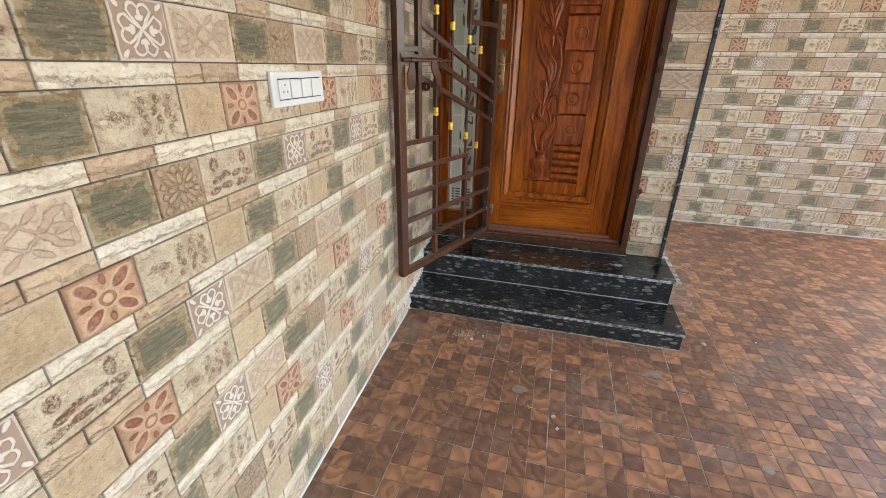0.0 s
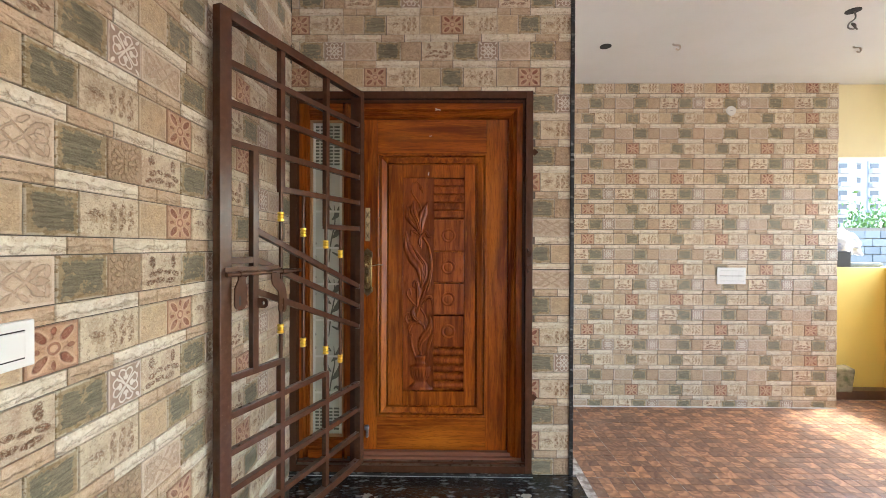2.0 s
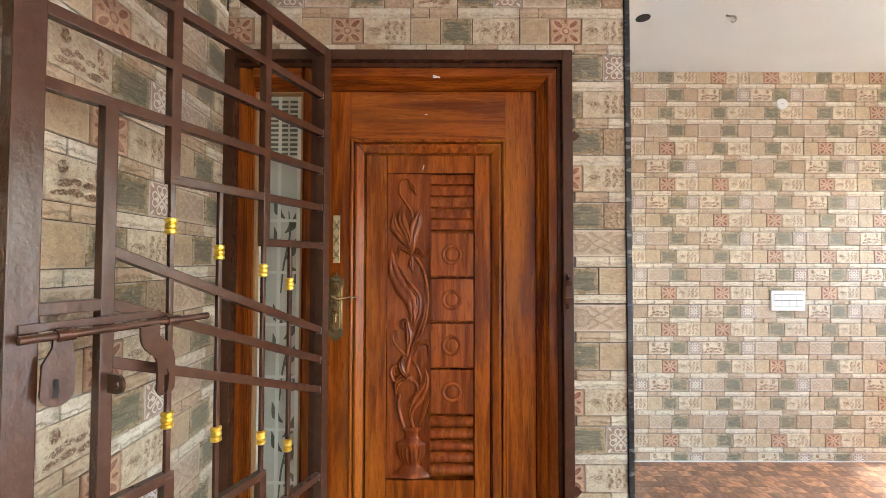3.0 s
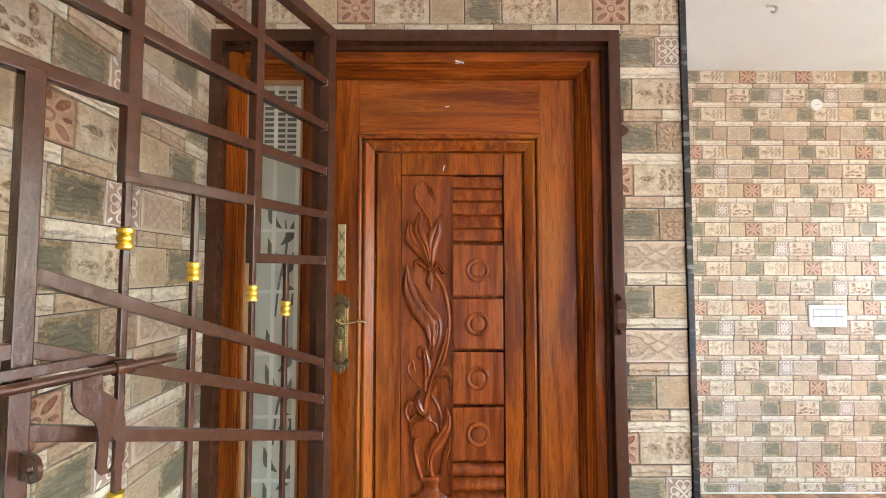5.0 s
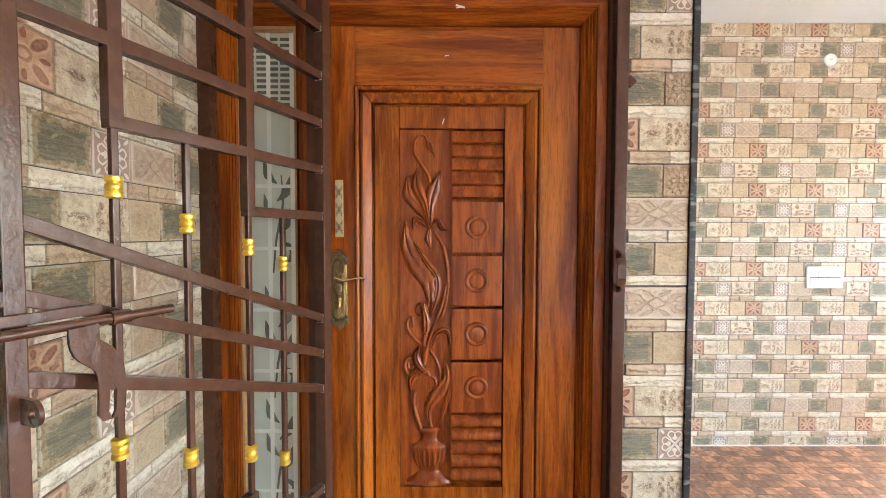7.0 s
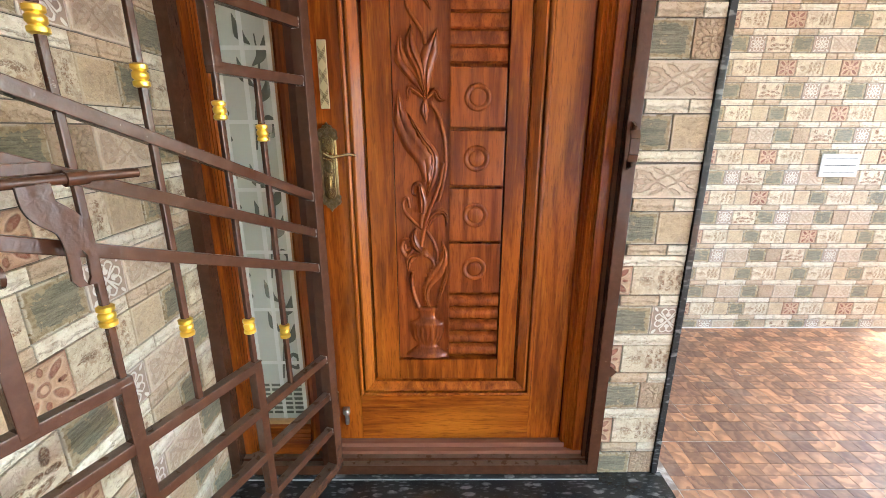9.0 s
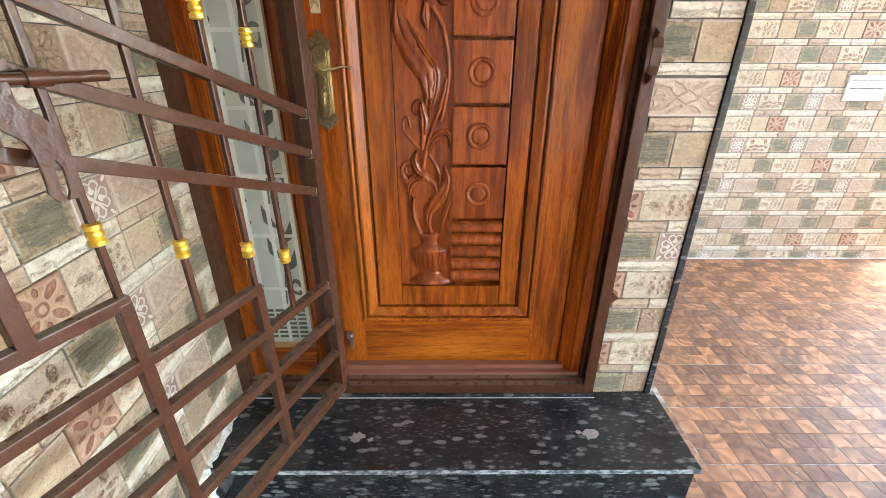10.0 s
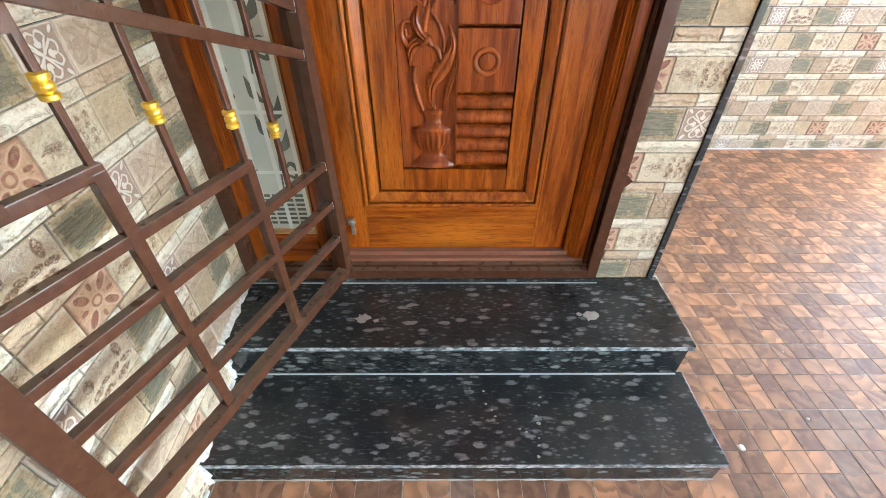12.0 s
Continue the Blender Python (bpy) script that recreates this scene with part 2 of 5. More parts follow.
TILE = {name: material("tile_" + name, b, 0.42) for name, b in dict(
    beige=m_beige, slate=m_slate, red=m_red, leaf=m_leaf, dots=m_dots, rosette=m_rosette, floral=m_floral, diamond=m_diamond,
    white=m_strip((0.73, 0.655, 0.52), (0.60, 0.505, 0.365)), pink=m_strip((0.54, 0.41, 0.275), (0.43, 0.30, 0.18))).items()}
KINDS = list(TILE)


# ---- materials: the rest ----
def m_mortar():
    n = noise_tex(coords(), 60, 4)
    return dict(color=blend(n, (0.085, 0.068, 0.050), (0.17, 0.145, 0.115)), normal=bump(n, 0.3))


def m_wood(axis, dark=(0.14, 0.028, 0.004), middle=(0.345, 0.085, 0.008), light=(0.56, 0.19, 0.016)):
    def build():
        s = {"z": (9, 9, 0.7), "x": (0.7, 9, 9)}[axis]
        r = piece_random()
        wide = noise_tex(coords(scale=s, shift=r), 2.6, 4, 0.55, 0.8)
        fine = noise_tex(coords(scale=tuple(v * 5 for v in s), shift=r), 5.0, 5, 0.65, 0.25)
        pore = noise_tex(coords(scale=tuple(v * (14 if v > 1 else 8) for v in s), shift=r), 4.0, 2, 0.6)
        plank = noise_tex(coords(scale=(3.5, 3.5, 0.5) if axis == "z" else (0.5, 3.5, 3.5)), 1.3, 2)
        col = blend(step(wide, 0.32, 0.68), dark, middle)
        col = blend(step(plank, 0.48, 0.72) * 0.45, col, light)
        glow = noise_tex(coords(scale=tuple(v * 2.2 for v in s), shift=r), 2.4, 3, 0.6, 0.5)
        col = blend(step(glow, 0.54, 0.74) * 0.36, col, light)
        col = blend(step(fine, 0.50, 0.66) * 0.48, col, (0.085, 0.015, 0.004))
        col = blend(step(pore, 0.60, 0.70) * 0.28, col, (0.060, 0.012, 0.004))
        return dict(color=col, normal=bump(fine, 0.05, 0.001), rough=0.21 + wide * 0.04)
    return build


WOOD = material("varnished_teak_upright", m_wood("z"), 0.25, Specular_IOR_Level=0.32)
WOOD_RED = material("varnished_teak_carving", m_wood("z", (0.15, 0.030, 0.007), (0.33, 0.080, 0.014), (0.46, 0.130, 0.020)), 0.25, Specular_IOR_Level=0.36)
WOOD_X = material("varnished_teak_level", m_wood("x"), 0.25, Specular_IOR_Level=0.32)


def m_paint():
    n = noise_tex(coords(), 35, 4)
    lump = noise_tex(coords(scale=(1, 1, 0.6)), 48, 2, 0.5, 0.4)
    brush = noise_tex(coords(), 95, 3, 0.6, 1.0)
    col = blend(step(n, 0.4, 0.7), (0.064, 0.025, 0.013), (0.080, 0.032, 0.017))
    t = Sum.tree.nodes.new("ShaderNodeNewGeometry")
    sep = Sum.tree.nodes.new("ShaderNodeSeparateXYZ")
    link(t.outputs["Normal"], sep.inputs[0])
    dust = step(Sum(sep.outputs[2]), 0.6, 0.95) * (0.14 + n * 0.34)
    col = blend(dust, col, (0.23, 0.17, 0.12))
    chip = step(noise_tex(coords(), 95, 3, 0.7), 0.70, 0.73)
    col = blend(chip * 0.7, col, (0.20, 0.13, 0.09))
    return dict(color=col, normal=bump(n * 0.5 + lump + brush * 0.45, 0.36, 0.003), rough=0.16 + n * 0.12 + dust * 0.25)


STEEL = material("brown_enamel_steel", m_paint, 0.3, Specular_IOR_Level=0.38)


def m_granite():
    big = noise_tex(coords(), 7, 3)
    warp = noise_tex(coords(scale=(0.7, 1, 1)), 60, 4, 0.6)
    fleck = voronoi(coords(scale=(0.42, 1.0, 1.0)), 34) + (warp - 0.5) * 0.55
    mid = voronoi(coords(scale=(0.36, 1.0, 1.0)), 75) + (warp - 0.5) * 0.55
    streak = noise_tex(coords(scale=(0.22, 1.0, 1.0)), 120, 4, 0.65)
    speck = noise_tex(coords(), 520, 2, 0.5)
    cloud = noise_tex(coords(scale=(0.6, 1, 1)), 150, 3, 0.6)
    some = step(noise_tex(coords(scale=(0.5, 1, 1)), 15, 2), 0.38, 0.54)
    a = step(fleck, 0.37, 0.22) * some
    b = step(mid, 0.33, 0.17) * step(big + (warp - 0.5) * 0.5, 0.36, 0.54)
    c = step(streak, 0.56, 0.72)
    col = blend(step(big, 0.4, 0.65), (0.017, 0.019, 0.020), (0.029, 0.030, 0.030))
    col = blend(c * 0.55, col, (0.085, 0.095, 0.10))
    col = blend(b * (0.25 + cloud * 0.5), col, (0.15, 0.16, 0.16))
    col = blend(a * (0.20 + cloud * 0.8), col, (0.25, 0.26, 0.255))
    col = blend(step(speck, 0.70, 0.76) * 0.6, col, (0.30, 0.31, 0.30))
    return dict(color=col, rough=0.09 + a * 0.1)


GRANITE = material("polished_black_granite", m_granite, 0.1)


def m_granite_edge():
    n = noise_tex(coords(scale=(0.5, 1, 1)), 80, 4, 0.65)
    return dict(color=blend(step(n, 0.42, 0.64), (0.07, 0.078, 0.085), (0.50, 0.52, 0.53)))


GRANITE_EDGE = material("sawn_granite_edge", m_granite_edge, 0.35)


def m_floor_block():
    """Printed end-grain: soft growth rings that curve about a point outside each block."""
    r = piece_random()
    r2, r3 = (r * 17.3).fract(), (r * 41.7).fract()
    x, y = uv_xy(1.0)
    n = noise_tex(coords(), 26, 4, 0.6)
    wob = noise_tex(coords(shift=r), 16, 3, 0.55)
    cx, cy = r2 * 1.8 - 0.9, step(r3, 0.45, 0.55) * 1.5 - 0.75 + r * 0.3
    d = ((x - cx).pow(2.0) + (y - cy).pow(2.0) * 0.6).sqrt() + (wob - 0.5) * 0.75
    ring = (d * (1.1 + r3 * 1.0) + r).fract()
    band = step(ring, 0.10, 0.75) * step(ring, 1.0, 0.86)
    fine = noise_tex(coords(scale=(1, 1, 1), shift=r), 190, 4, 0.7)
    col = blend(step(r, 0.02, 0.98), (0.155, 0.075, 0.042), (0.49, 0.245, 0.120))
    col = blend(step(r2, 0.66, 0.80) * 0.6, col, (0.145, 0.070, 0.045))
    col = blend(band * (0.38 + r2 * 0.42), col, (0.100, 0.040, 0.021))
    col = blend(step(n, 0.48, 0.74) * 0.35, col, (0.47, 0.255, 0.145))
    col = blend(step(fine, 0.55, 0.75) * 0.25, col, (0.10, 0.045, 0.03))
    col = blend(edge_mask(x, y, 1.0, 0.0, 0.03) * 0.35, col, (0.10, 0.055, 0.042))
    # Pale dust film; part of its paleness stands in for the floor's sheen.
    dust = step(noise_tex(coords(), 2.2, 5, 0.65), 0.50, 0.72)
    streak = step(noise_tex(coords(scale=(0.35, 1.6, 1)), 9, 4, 0.7), 0.55, 0.75)
    col = blend(0.05 + dust * 0.20 + streak * 0.08, col, (0.48, 0.44, 0.39))
    return dict(color=col, normal=bump(n * 0.5 - band * 0.35 + fine * 0.15, 0.16, 0.002), rough=0.42 + n * 0.12 + dust * 0.14)


FLOOR_BLOCK = material("glazed_wood_block_tile", m_floor_block, 0.45, Specular_IOR_Level=0.34)


def m_grout():
    n = noise_tex(coords(), 18, 4)
    return dict(color=blend(step(n, 0.35, 0.7), (0.20, 0.165, 0.14), (0.56, 0.53, 0.49)))


GROUT = material("floor_grout", m_grout, 0.8)


def m_plaster(c, stain=0.1):
    def build():
        n = noise_tex(coords(), 3.0, 4)
        f = noise_tex(coords(), 150, 3)
        return dict(color=blend(step(n, 0.4, 0.75) * stain, c, (c[0] * 0.7, c[1] * 0.68, c[2] * 0.62)), normal=bump(f, 0.08, 0.002))
    return build


MORTAR = material("tile_mortar", m_mortar, 0.8)
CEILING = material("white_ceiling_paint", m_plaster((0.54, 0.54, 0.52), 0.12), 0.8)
YELLOW = material("yellow_wall_paint", m_plaster((0.80, 0.60, 0.16), 0.12), 0.6)
PALE_YELLOW = material("pale_yellow_beam_paint", m_plaster((0.72, 0.65, 0.40), 0.12), 0.7)
WHITE_WALL = material("white_wall_paint", m_plaster((0.78, 0.76, 0.72)), 0.7)
GROUND = material("dusty_ground", m_plaster((0.24, 0.22, 0.19), 0.4), 0.9)
PLASTIC = material("white_switch_plastic", (0.68, 0.68, 0.66), 0.3)
DARK = material("dark_hole", (0.012, 0.011, 0.010), 0.8)
GOLD = material("gold_paint", lambda: dict(color=blend(noise_tex(coords(), 120, 3), (0.78, 0.50, 0.05), (0.90, 0.66, 0.12))), 0.28, 0.85)
BRASS = material("satin_brass", lambda: dict(color=blend(noise_tex(coords(), 150, 3), (0.62, 0.50, 0.24), (0.72, 0.60, 0.32))), 0.26, 0.95)
BRONZE = material("dark_antique_brass", lambda: dict(color=blend(noise_tex(coords(), 200, 3), (0.05, 0.035, 0.02), (0.30, 0.22, 0.10))), 0.4, 0.8)
IVORY = material("ivory_lattice_plate", (0.70, 0.62, 0.34), 0.28, 0.4)
PRIMER = material("worn_primer_edge", lambda: dict(color=blend(step(noise_tex(coords(), 160, 3, 0.7), 0.46, 0.56), (0.075, 0.030, 0.016), (0.46, 0.42, 0.37))), 0.6)
CHALK = material("white_chalk_crumb", (0.68, 0.65, 0.60), 0.8)
WHITE_GROUT = material("white_joint_filler", (0.40, 0.41, 0.41), 0.7)


# ---- geometry helpers ----
def mesh_object(name, bm, mat, parent=None, label=""):
    me = bpy.data.meshes.new(name)
    bm.to_mesh(me)
    bm.free()
    for m in (mat if isinstance(mat, (list, tuple)) else [mat]):
        me.materials.append(m)
    ob = new(name, me)
    if parent is not None:
        ob.parent = parent
    if label:
        tagged(ob, label)
    return ob


def part(name, bm, mat, parent, label=""):
    return mesh_object(name, bm, mat, parent, label)


def empty(name, m=None):
    ob = new(name)
    ob.empty_display_size = 0.05
    if m is not None:
        ob.matrix_world = m
    return ob


def smooth(ob, angle=40):
    me = ob.data
    me.polygons.foreach_set("use_smooth", [True] * len(me.polygons))
    me.set_sharp_from_angle(angle=radians(angle))
    return ob


def box(bm, x0, x1, y0, y1, z0, z1, bevel=0.0, m=None):
    got = bmesh.ops.create_cube(bm, size=1.0)["verts"]
    for v in got:
        v.co = Vector(((x0 + x1) / 2 + v.co.x * (x1 - x0), (y0 + y1) / 2 + v.co.y * (y1 - y0), (z0 + z1) / 2 + v.co.z * (z1 - z0)))
    if bevel:
        edges = list({e for v in got for e in v.link_edges})
        out = bmesh.ops.bevel(bm, geom=edges, offset=bevel, segments=2, profile=0.6, affect="EDGES")
        got = list({v for f in out["faces"] for v in f.verts} | {v for v in got if v.is_valid})
    if m is not None:
        bmesh.ops.transform(bm, matrix=m, verts=got)
    return bm


def one_box(*a, **k):
    return box(bmesh.new(), *a, **k)


def bar(bm, a, b, w, d, bevel=0.002):
    """A square tube from a to b: w across in the upright plane, d thick."""
    a, b = Vector(a), Vector(b)
    along = b - a
    z = along.normalized()
    side = Vector((0, 1, 0))
    if abs(z.y) > 0.9:
        side = Vector((1, 0, 0))
    x = side.cross(z).normalized()
    y = z.cross(x)
    m = Matrix((x, y, z)).transposed().to_4x4()
    m.translation = (a + b) / 2
    return box(bm, -w / 2, w / 2, -d / 2, d / 2, -along.length / 2, along.length / 2, bevel, m)


def lathe(bm, profile, m=Matrix(), n=20):
    """Turns (radius, height) pairs round z."""
    rings = []
    for r, h in profile:
        rings.append([bm.verts.new(m @ Vector((r * math.cos(2 * math.pi * i / n), r * math.sin(2 * math.pi * i / n), h))) for i in range(n)])
    for a, b in zip(rings, rings[1:]):
        for i in range(n):
            bm.faces.new((a[i], a[(i + 1) % n], b[(i + 1) % n], b[i]))
    for ring, flip in ((rings[0], True), (rings[-1], False)):
        bm.faces.new(ring[::-1] if flip else ring)
    return bm


def sweep_rect(bm, x0, x1, z0, z1, profile):
    """A mitred moulding round a rectangle in the xz plane. profile: (inset, y) pairs."""
    loops = []
    for i, y in profile:
        loops.append([bm.verts.new(p) for p in ((x0 + i, y, z0 + i), (x1 - i, y, z0 + i), (x1 - i, y, z1 - i), (x0 + i, y, z1 - i))])
    for a, b in zip(loops, loops[1:]):
        for k in range(4):
            bm.faces.new((a[k], a[(k + 1) % 4], b[(k + 1) % 4], b[k]))
    return bm


def smooth_path(points, per=6):
    """Catmull-Rom through the points."""
    p = [Vector(q) for q in points]
    p = [p[0] * 2 - p[1]] + p + [p[-1] * 2 - p[-2]]
    out = []
    for i in range(1, len(p) - 2):
        for k in range(per):
            t = k / per
            out.append(0.5 * (2 * p[i] + (p[i + 1] - p[i - 1]) * t + (2 * p[i - 1] - 5 * p[i] + 4 * p[i + 1] - p[i + 2]) * t * t
                              + (3 * p[i] - p[i - 1] - 3 * p[i + 1] + p[i + 2]) * t * t * t))
    out.append(p[-2])
    return out


def relief(bm, points, widths, y, height, ridge=0.0, per=6, teeth=0.0):
    """A carved stem or leaf that follows points (x, z) on the plane y, rising by height towards -y. ridge: depth of a middle groove."""
    path = smooth_path([(x, 0, z) for x, z in points], per)
    n = len(path)
    rows = []
    for i, p in enumerate(path):
        t = i / (n - 1)
        k = t * (len(widths) - 1)
        j = min(int(k), len(widths) - 2)
        w = widths[j] + (widths[j + 1] - widths[j]) * (k - j)
        d = (path[min(i + 1, n - 1)] - path[max(i - 1, 0)]).normalized()
        side = Vector((d.z, 0, -d.x))
        wl = w * (1 + abs(teeth) * (1 if i % 3 == 0 else -0.4))
        h = height * min(1.0, 0.35 + w / 0.012)
        row = []
        for s, rise in ((-1.0, 0.0), (-0.72, 0.75), (-0.3, 1.0), (0.0, 1.0 - ridge), (0.3, 1.0), (0.72, 0.75), (1.0, 0.0)):
            row.append(bm.verts.new((p.x + side.x * (wl if s * teeth > 0 else w) * s, y - h * rise, p.z + side.z * (wl if s * teeth > 0 else w) * s)))
        rows.append(row)
    for a, b in zip(rows, rows[1:]):
        for k in range(6):
            bm.faces.new((a[k], b[k], b[k + 1], a[k + 1]))
    bm.faces.new(rows[0])
    bm.faces.new(rows[-1][::-1])
    return bm


def struct(ob, label, category):
    return tagged(ob, label, category, kind="structure")


# ---- setting ----
LX, DOOR_Y, FAR_Y, CEIL, FAR_R, PIER_R = -0.662, 6.46, 8.247, 3.222, 4.10, 0.965
SIDE_X, BACK_Y, FRONT_Y = 4.95, 8.62, 0.2
FR_L, FR_R, FR_B, FR_T = -0.655, 0.731, 0.305, 2.477

floor = struct(mesh_object("floor", one_box(-0.9, SIDE_X, FRONT_Y, BACK_Y, -0.12, 0.0030), GROUT), "brown wood-block patterned ceramic floor tiles with dusty grey joints", "floor")
ground = struct(mesh_object("ground", one_box(-300, 300, -300, 300, -0.6, -0.12), GROUND), "bare dusty ground around the house", "ground")
# Unseen slab, added as a reflector that throws sunlight at the tiled side wall.
pavement = struct(mesh_object("pavement", one_box(SIDE_X + 0.22, 16, -4.9, 9.5, -0.119, -0.04), material("pale_concrete", m_plaster((0.42, 0.40, 0.375), 0.3), 0.85)), "unseen pale concrete slab added to bounce sunlight onto the side wall", "pavement")
bm = bmesh.new()
outline = ((-0.9, FRONT_Y), (SIDE_X + 0.25, FRONT_Y), (SIDE_X + 0.25, BACK_Y + 0.2), (-0.9, BACK_Y + 0.2))
low, high = ([bm.verts.new((x, y, z)) for x, y in outline] for z in (CEIL, CEIL + 0.18))
bm.faces.new(low[::-1])
bm.faces.new(high)
for k in range(len(outline)):
    bm.faces.new((low[k], low[(k + 1) % len(outline)], high[(k + 1) % len(outline)], high[k]))
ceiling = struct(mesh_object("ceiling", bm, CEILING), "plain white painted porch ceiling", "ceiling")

wall_left = struct(mesh_object("wall_left", one_box(-6.26, 0.30, 0.0, 0.2, -0.1, CEIL), MORTAR), "porch side wall clad in beige stone-print tiles", "wall")
wall_left.matrix_world = pose(LX, DOOR_Y, 0, 0, 0, 92.3)
bm = one_box(FR_R, PIER_R, 0.0, 0.22, 0.0, CEIL)
box(bm, LX - 0.1, FR_R, 0.0, 0.22, FR_T, CEIL)
box(bm, LX - 0.1, FR_R, 0.03, 0.22, 0.0, FR_B - 0.01)
wall_door = struct(mesh_object("wall_door", bm, MORTAR), "entrance wall clad in beige stone-print tiles", "wall")
wall_door.matrix_world = pose(0, DOOR_Y, 0)
wall_far = struct(mesh_object("wall_far", one_box(PIER_R - 0.22, FAR_R, 0.0, 0.2, 0.0, CEIL), MORTAR), "far porch wall clad in patterned stone-print tiles", "wall")
wall_far.matrix_world = pose(0, FAR_Y, 0)
wall_return = struct(mesh_object("wall_return", one_box(PIER_R - 0.22, PIER_R - 0.004, DOOR_Y + 0.22, FAR_Y, 0, CEIL), WHITE_WALL), "plain return wall beside the entrance", "wall")

# granite edging on the corner of the pier
bm = one_box(PIER_R - 0.018, PIER_R + 0.004, DOOR_Y - 0.014, DOOR_Y + 0.02, 0.289, CEIL - 0.001, 0.002)
struct(mesh_object("trim", bm, GRANITE), "narrow grey granite corner strip on the pier", "trim")

# room behind the door
bm = bmesh.new()
box(bm, -1.6, 0.74, 8.6, 8.8, 0.3, 3.0)
box(bm, -1.8, -1.6, 6.7, 8.8, 0.3, 3.0)
box(bm, -1.8, 0.74, 6.7, 8.8, 3.0, 3.1)
box(bm, -1.8, 0.74, 6.7, 8.8, 0.2, 0.3)
struct(mesh_object("wall_indoor", bm, WHITE_WALL), "plain pale indoor walls behind the sidelight", "wall")

# low yellow wall with the opening and beam above it
bm = one_box(FAR_R - 0.01, SIDE_X + 0.2, BACK_Y, BACK_Y + 0.2, -0.1, 1.39, 0.006)
box(bm, SIDE_X, SIDE_X + 0.2, 6.95, BACK_Y, -0.1, 1.39, 0.006)
wall_yellow = struct(mesh_object("wall_parapet", bm, YELLOW), "low bright yellow painted boundary wall", "wall")
bm = one_box(FAR_R, SIDE_X + 0.2, FAR_Y + 0.03, FAR_Y + 0.23, 2.50, CEIL, 0.004)
# Run along the open side is unseen, added to hold back high sky light.
box(bm, SIDE_X, SIDE_X + 0.2, FRONT_Y + 0.25, FAR_Y + 0.03, 2.50, CEIL, 0.004)
struct(mesh_object("beam", bm, PALE_YELLOW), "pale yellow painted roof beam over the opening, with an unseen side run added to cut sky light", "beam")
bm = one_box(SIDE_X, SIDE_X + 0.25, FRONT_Y, FRONT_Y + 0.25, -0.12, CEIL)
struct(mesh_object("column", bm, PALE_YELLOW), "square pale yellow porch column", "column")
bm = one_box(FAR_R, SIDE_X, BACK_Y - 0.13, BACK_Y, 0.0, 0.095, 0.004)
box(bm, SIDE_X - 0.025, SIDE_X, 6.95, BACK_Y - 0.13, 0.0, 0.095, 0.003)
struct(mesh_object("baseboard", bm, material("brown_skirting_tile", lambda: dict(color=blend(noise_tex(coords(), 30), (0.10, 0.045, 0.025), (0.17, 0.085, 0.05))), 0.4)),
       "brown tiled skirting ledge under the yellow wall", "skirting")

# Unseen wall, added to keep light from the open side off the far wall.
wall_side = struct(mesh_object("wall_side", one_box(SIDE_X + 0.004, SIDE_X + 0.196, 6.1, 6.95, -0.12, 2.504), WHITE_WALL), "unseen plain white wall added to keep side light off the far wall", "wall")

# Unseen wall behind the camera, added to shut out frontal light.
wall_front = struct(mesh_object("wall_front", one_box(-1.0, SIDE_X, FRONT_Y - 0.2, FRONT_Y, -0.12, CEIL), WHITE_WALL), "unseen plain wall added across the porch front to block light", "wall")

bead = mesh_object("trim", one_box(-6.2, -0.70, -0.015, 0.0, 0.003, 0.016, 0.002), material("white_cement_bead", m_plaster((0.66, 0.64, 0.60), 0.4), 0.8))
bead.matrix_world = wall_left.matrix_world.copy()
struct(bead, "thin white cement bead along the foot of the wall", "trim")
bead = mesh_object("trim", one_box(PIER_R, FAR_R, FAR_Y - 0.014, FAR_Y, 0.003, 0.014, 0.002), material("white_cement_bead", m_plaster((0.66, 0.64, 0.60), 0.4), 0.8))
struct(bead, "thin white cement bead along the foot of the wall", "trim")

# ---- granite steps ----
steps = empty("granite_steps", pose(0.17, 6.1, 0))
tagged(steps, "two polished black granite entrance steps with grey flecks", "steps")


def slab(name, x0, x1, y0, y1, z0, z1, mat, bevel=0.0015):
    ob = part(name, one_box(x0 - 0.17, x1 - 0.17, y0 - 6.1, y1 - 6.1, z0, z1, bevel), mat, steps)
    return ob


SL, SR = LX + 0.008, 1.0
slab("riser", SL, SR - 0.004, 5.795, 5.815, 0.0, 0.098, GRANITE)
slab("tread", SL, SR + 0.005, 5.792, 6.125, 0.098, 0.118, GRANITE)
slab("nosing", SL, SR + 0.0052, 5.7895, 5.7918, 0.0995, 0.1165, GRANITE_EDGE, 0.0)
slab("side_panel", SR - 0.025, SR - 0.005, 5.816, 6.46, 0.0, 0.0979, GRANITE)
slab("riser", SL, SR - 0.022, 6.117, 6.137, 0.118, 0.267, GRANITE)
slab("tread", SL, SR - 0.012, 6.106, 6.457, 0.267, 0.287, GRANITE)
slab("nosing", SL, SR - 0.0118, 6.1035, 6.1058, 0.2685, 0.2855, GRANITE_EDGE, 0.0)
slab("side_panel", SR - 0.042, SR - 0.022, 6.138, 6.46, 0.118, 0.2669, GRANITE)
slab("joint", SL, SR - 0.024, 6.1125, 6.1168, 0.1182, 0.1225, WHITE_GROUT, 0.0)
slab("upstand", SL, FR_R + 0.006, 6.424, 6.456, 0.2875, 0.3045, GRANITE)
slab("joint", SL, FR_R + 0.006, 6.4205, 6.4238, 0.2872, 0.2895, WHITE_GROUT, 0.0)
slab("core", SL, SR - 0.05, 5.818, 6.44, 0.002, 0.0975, MORTAR, 0.0)


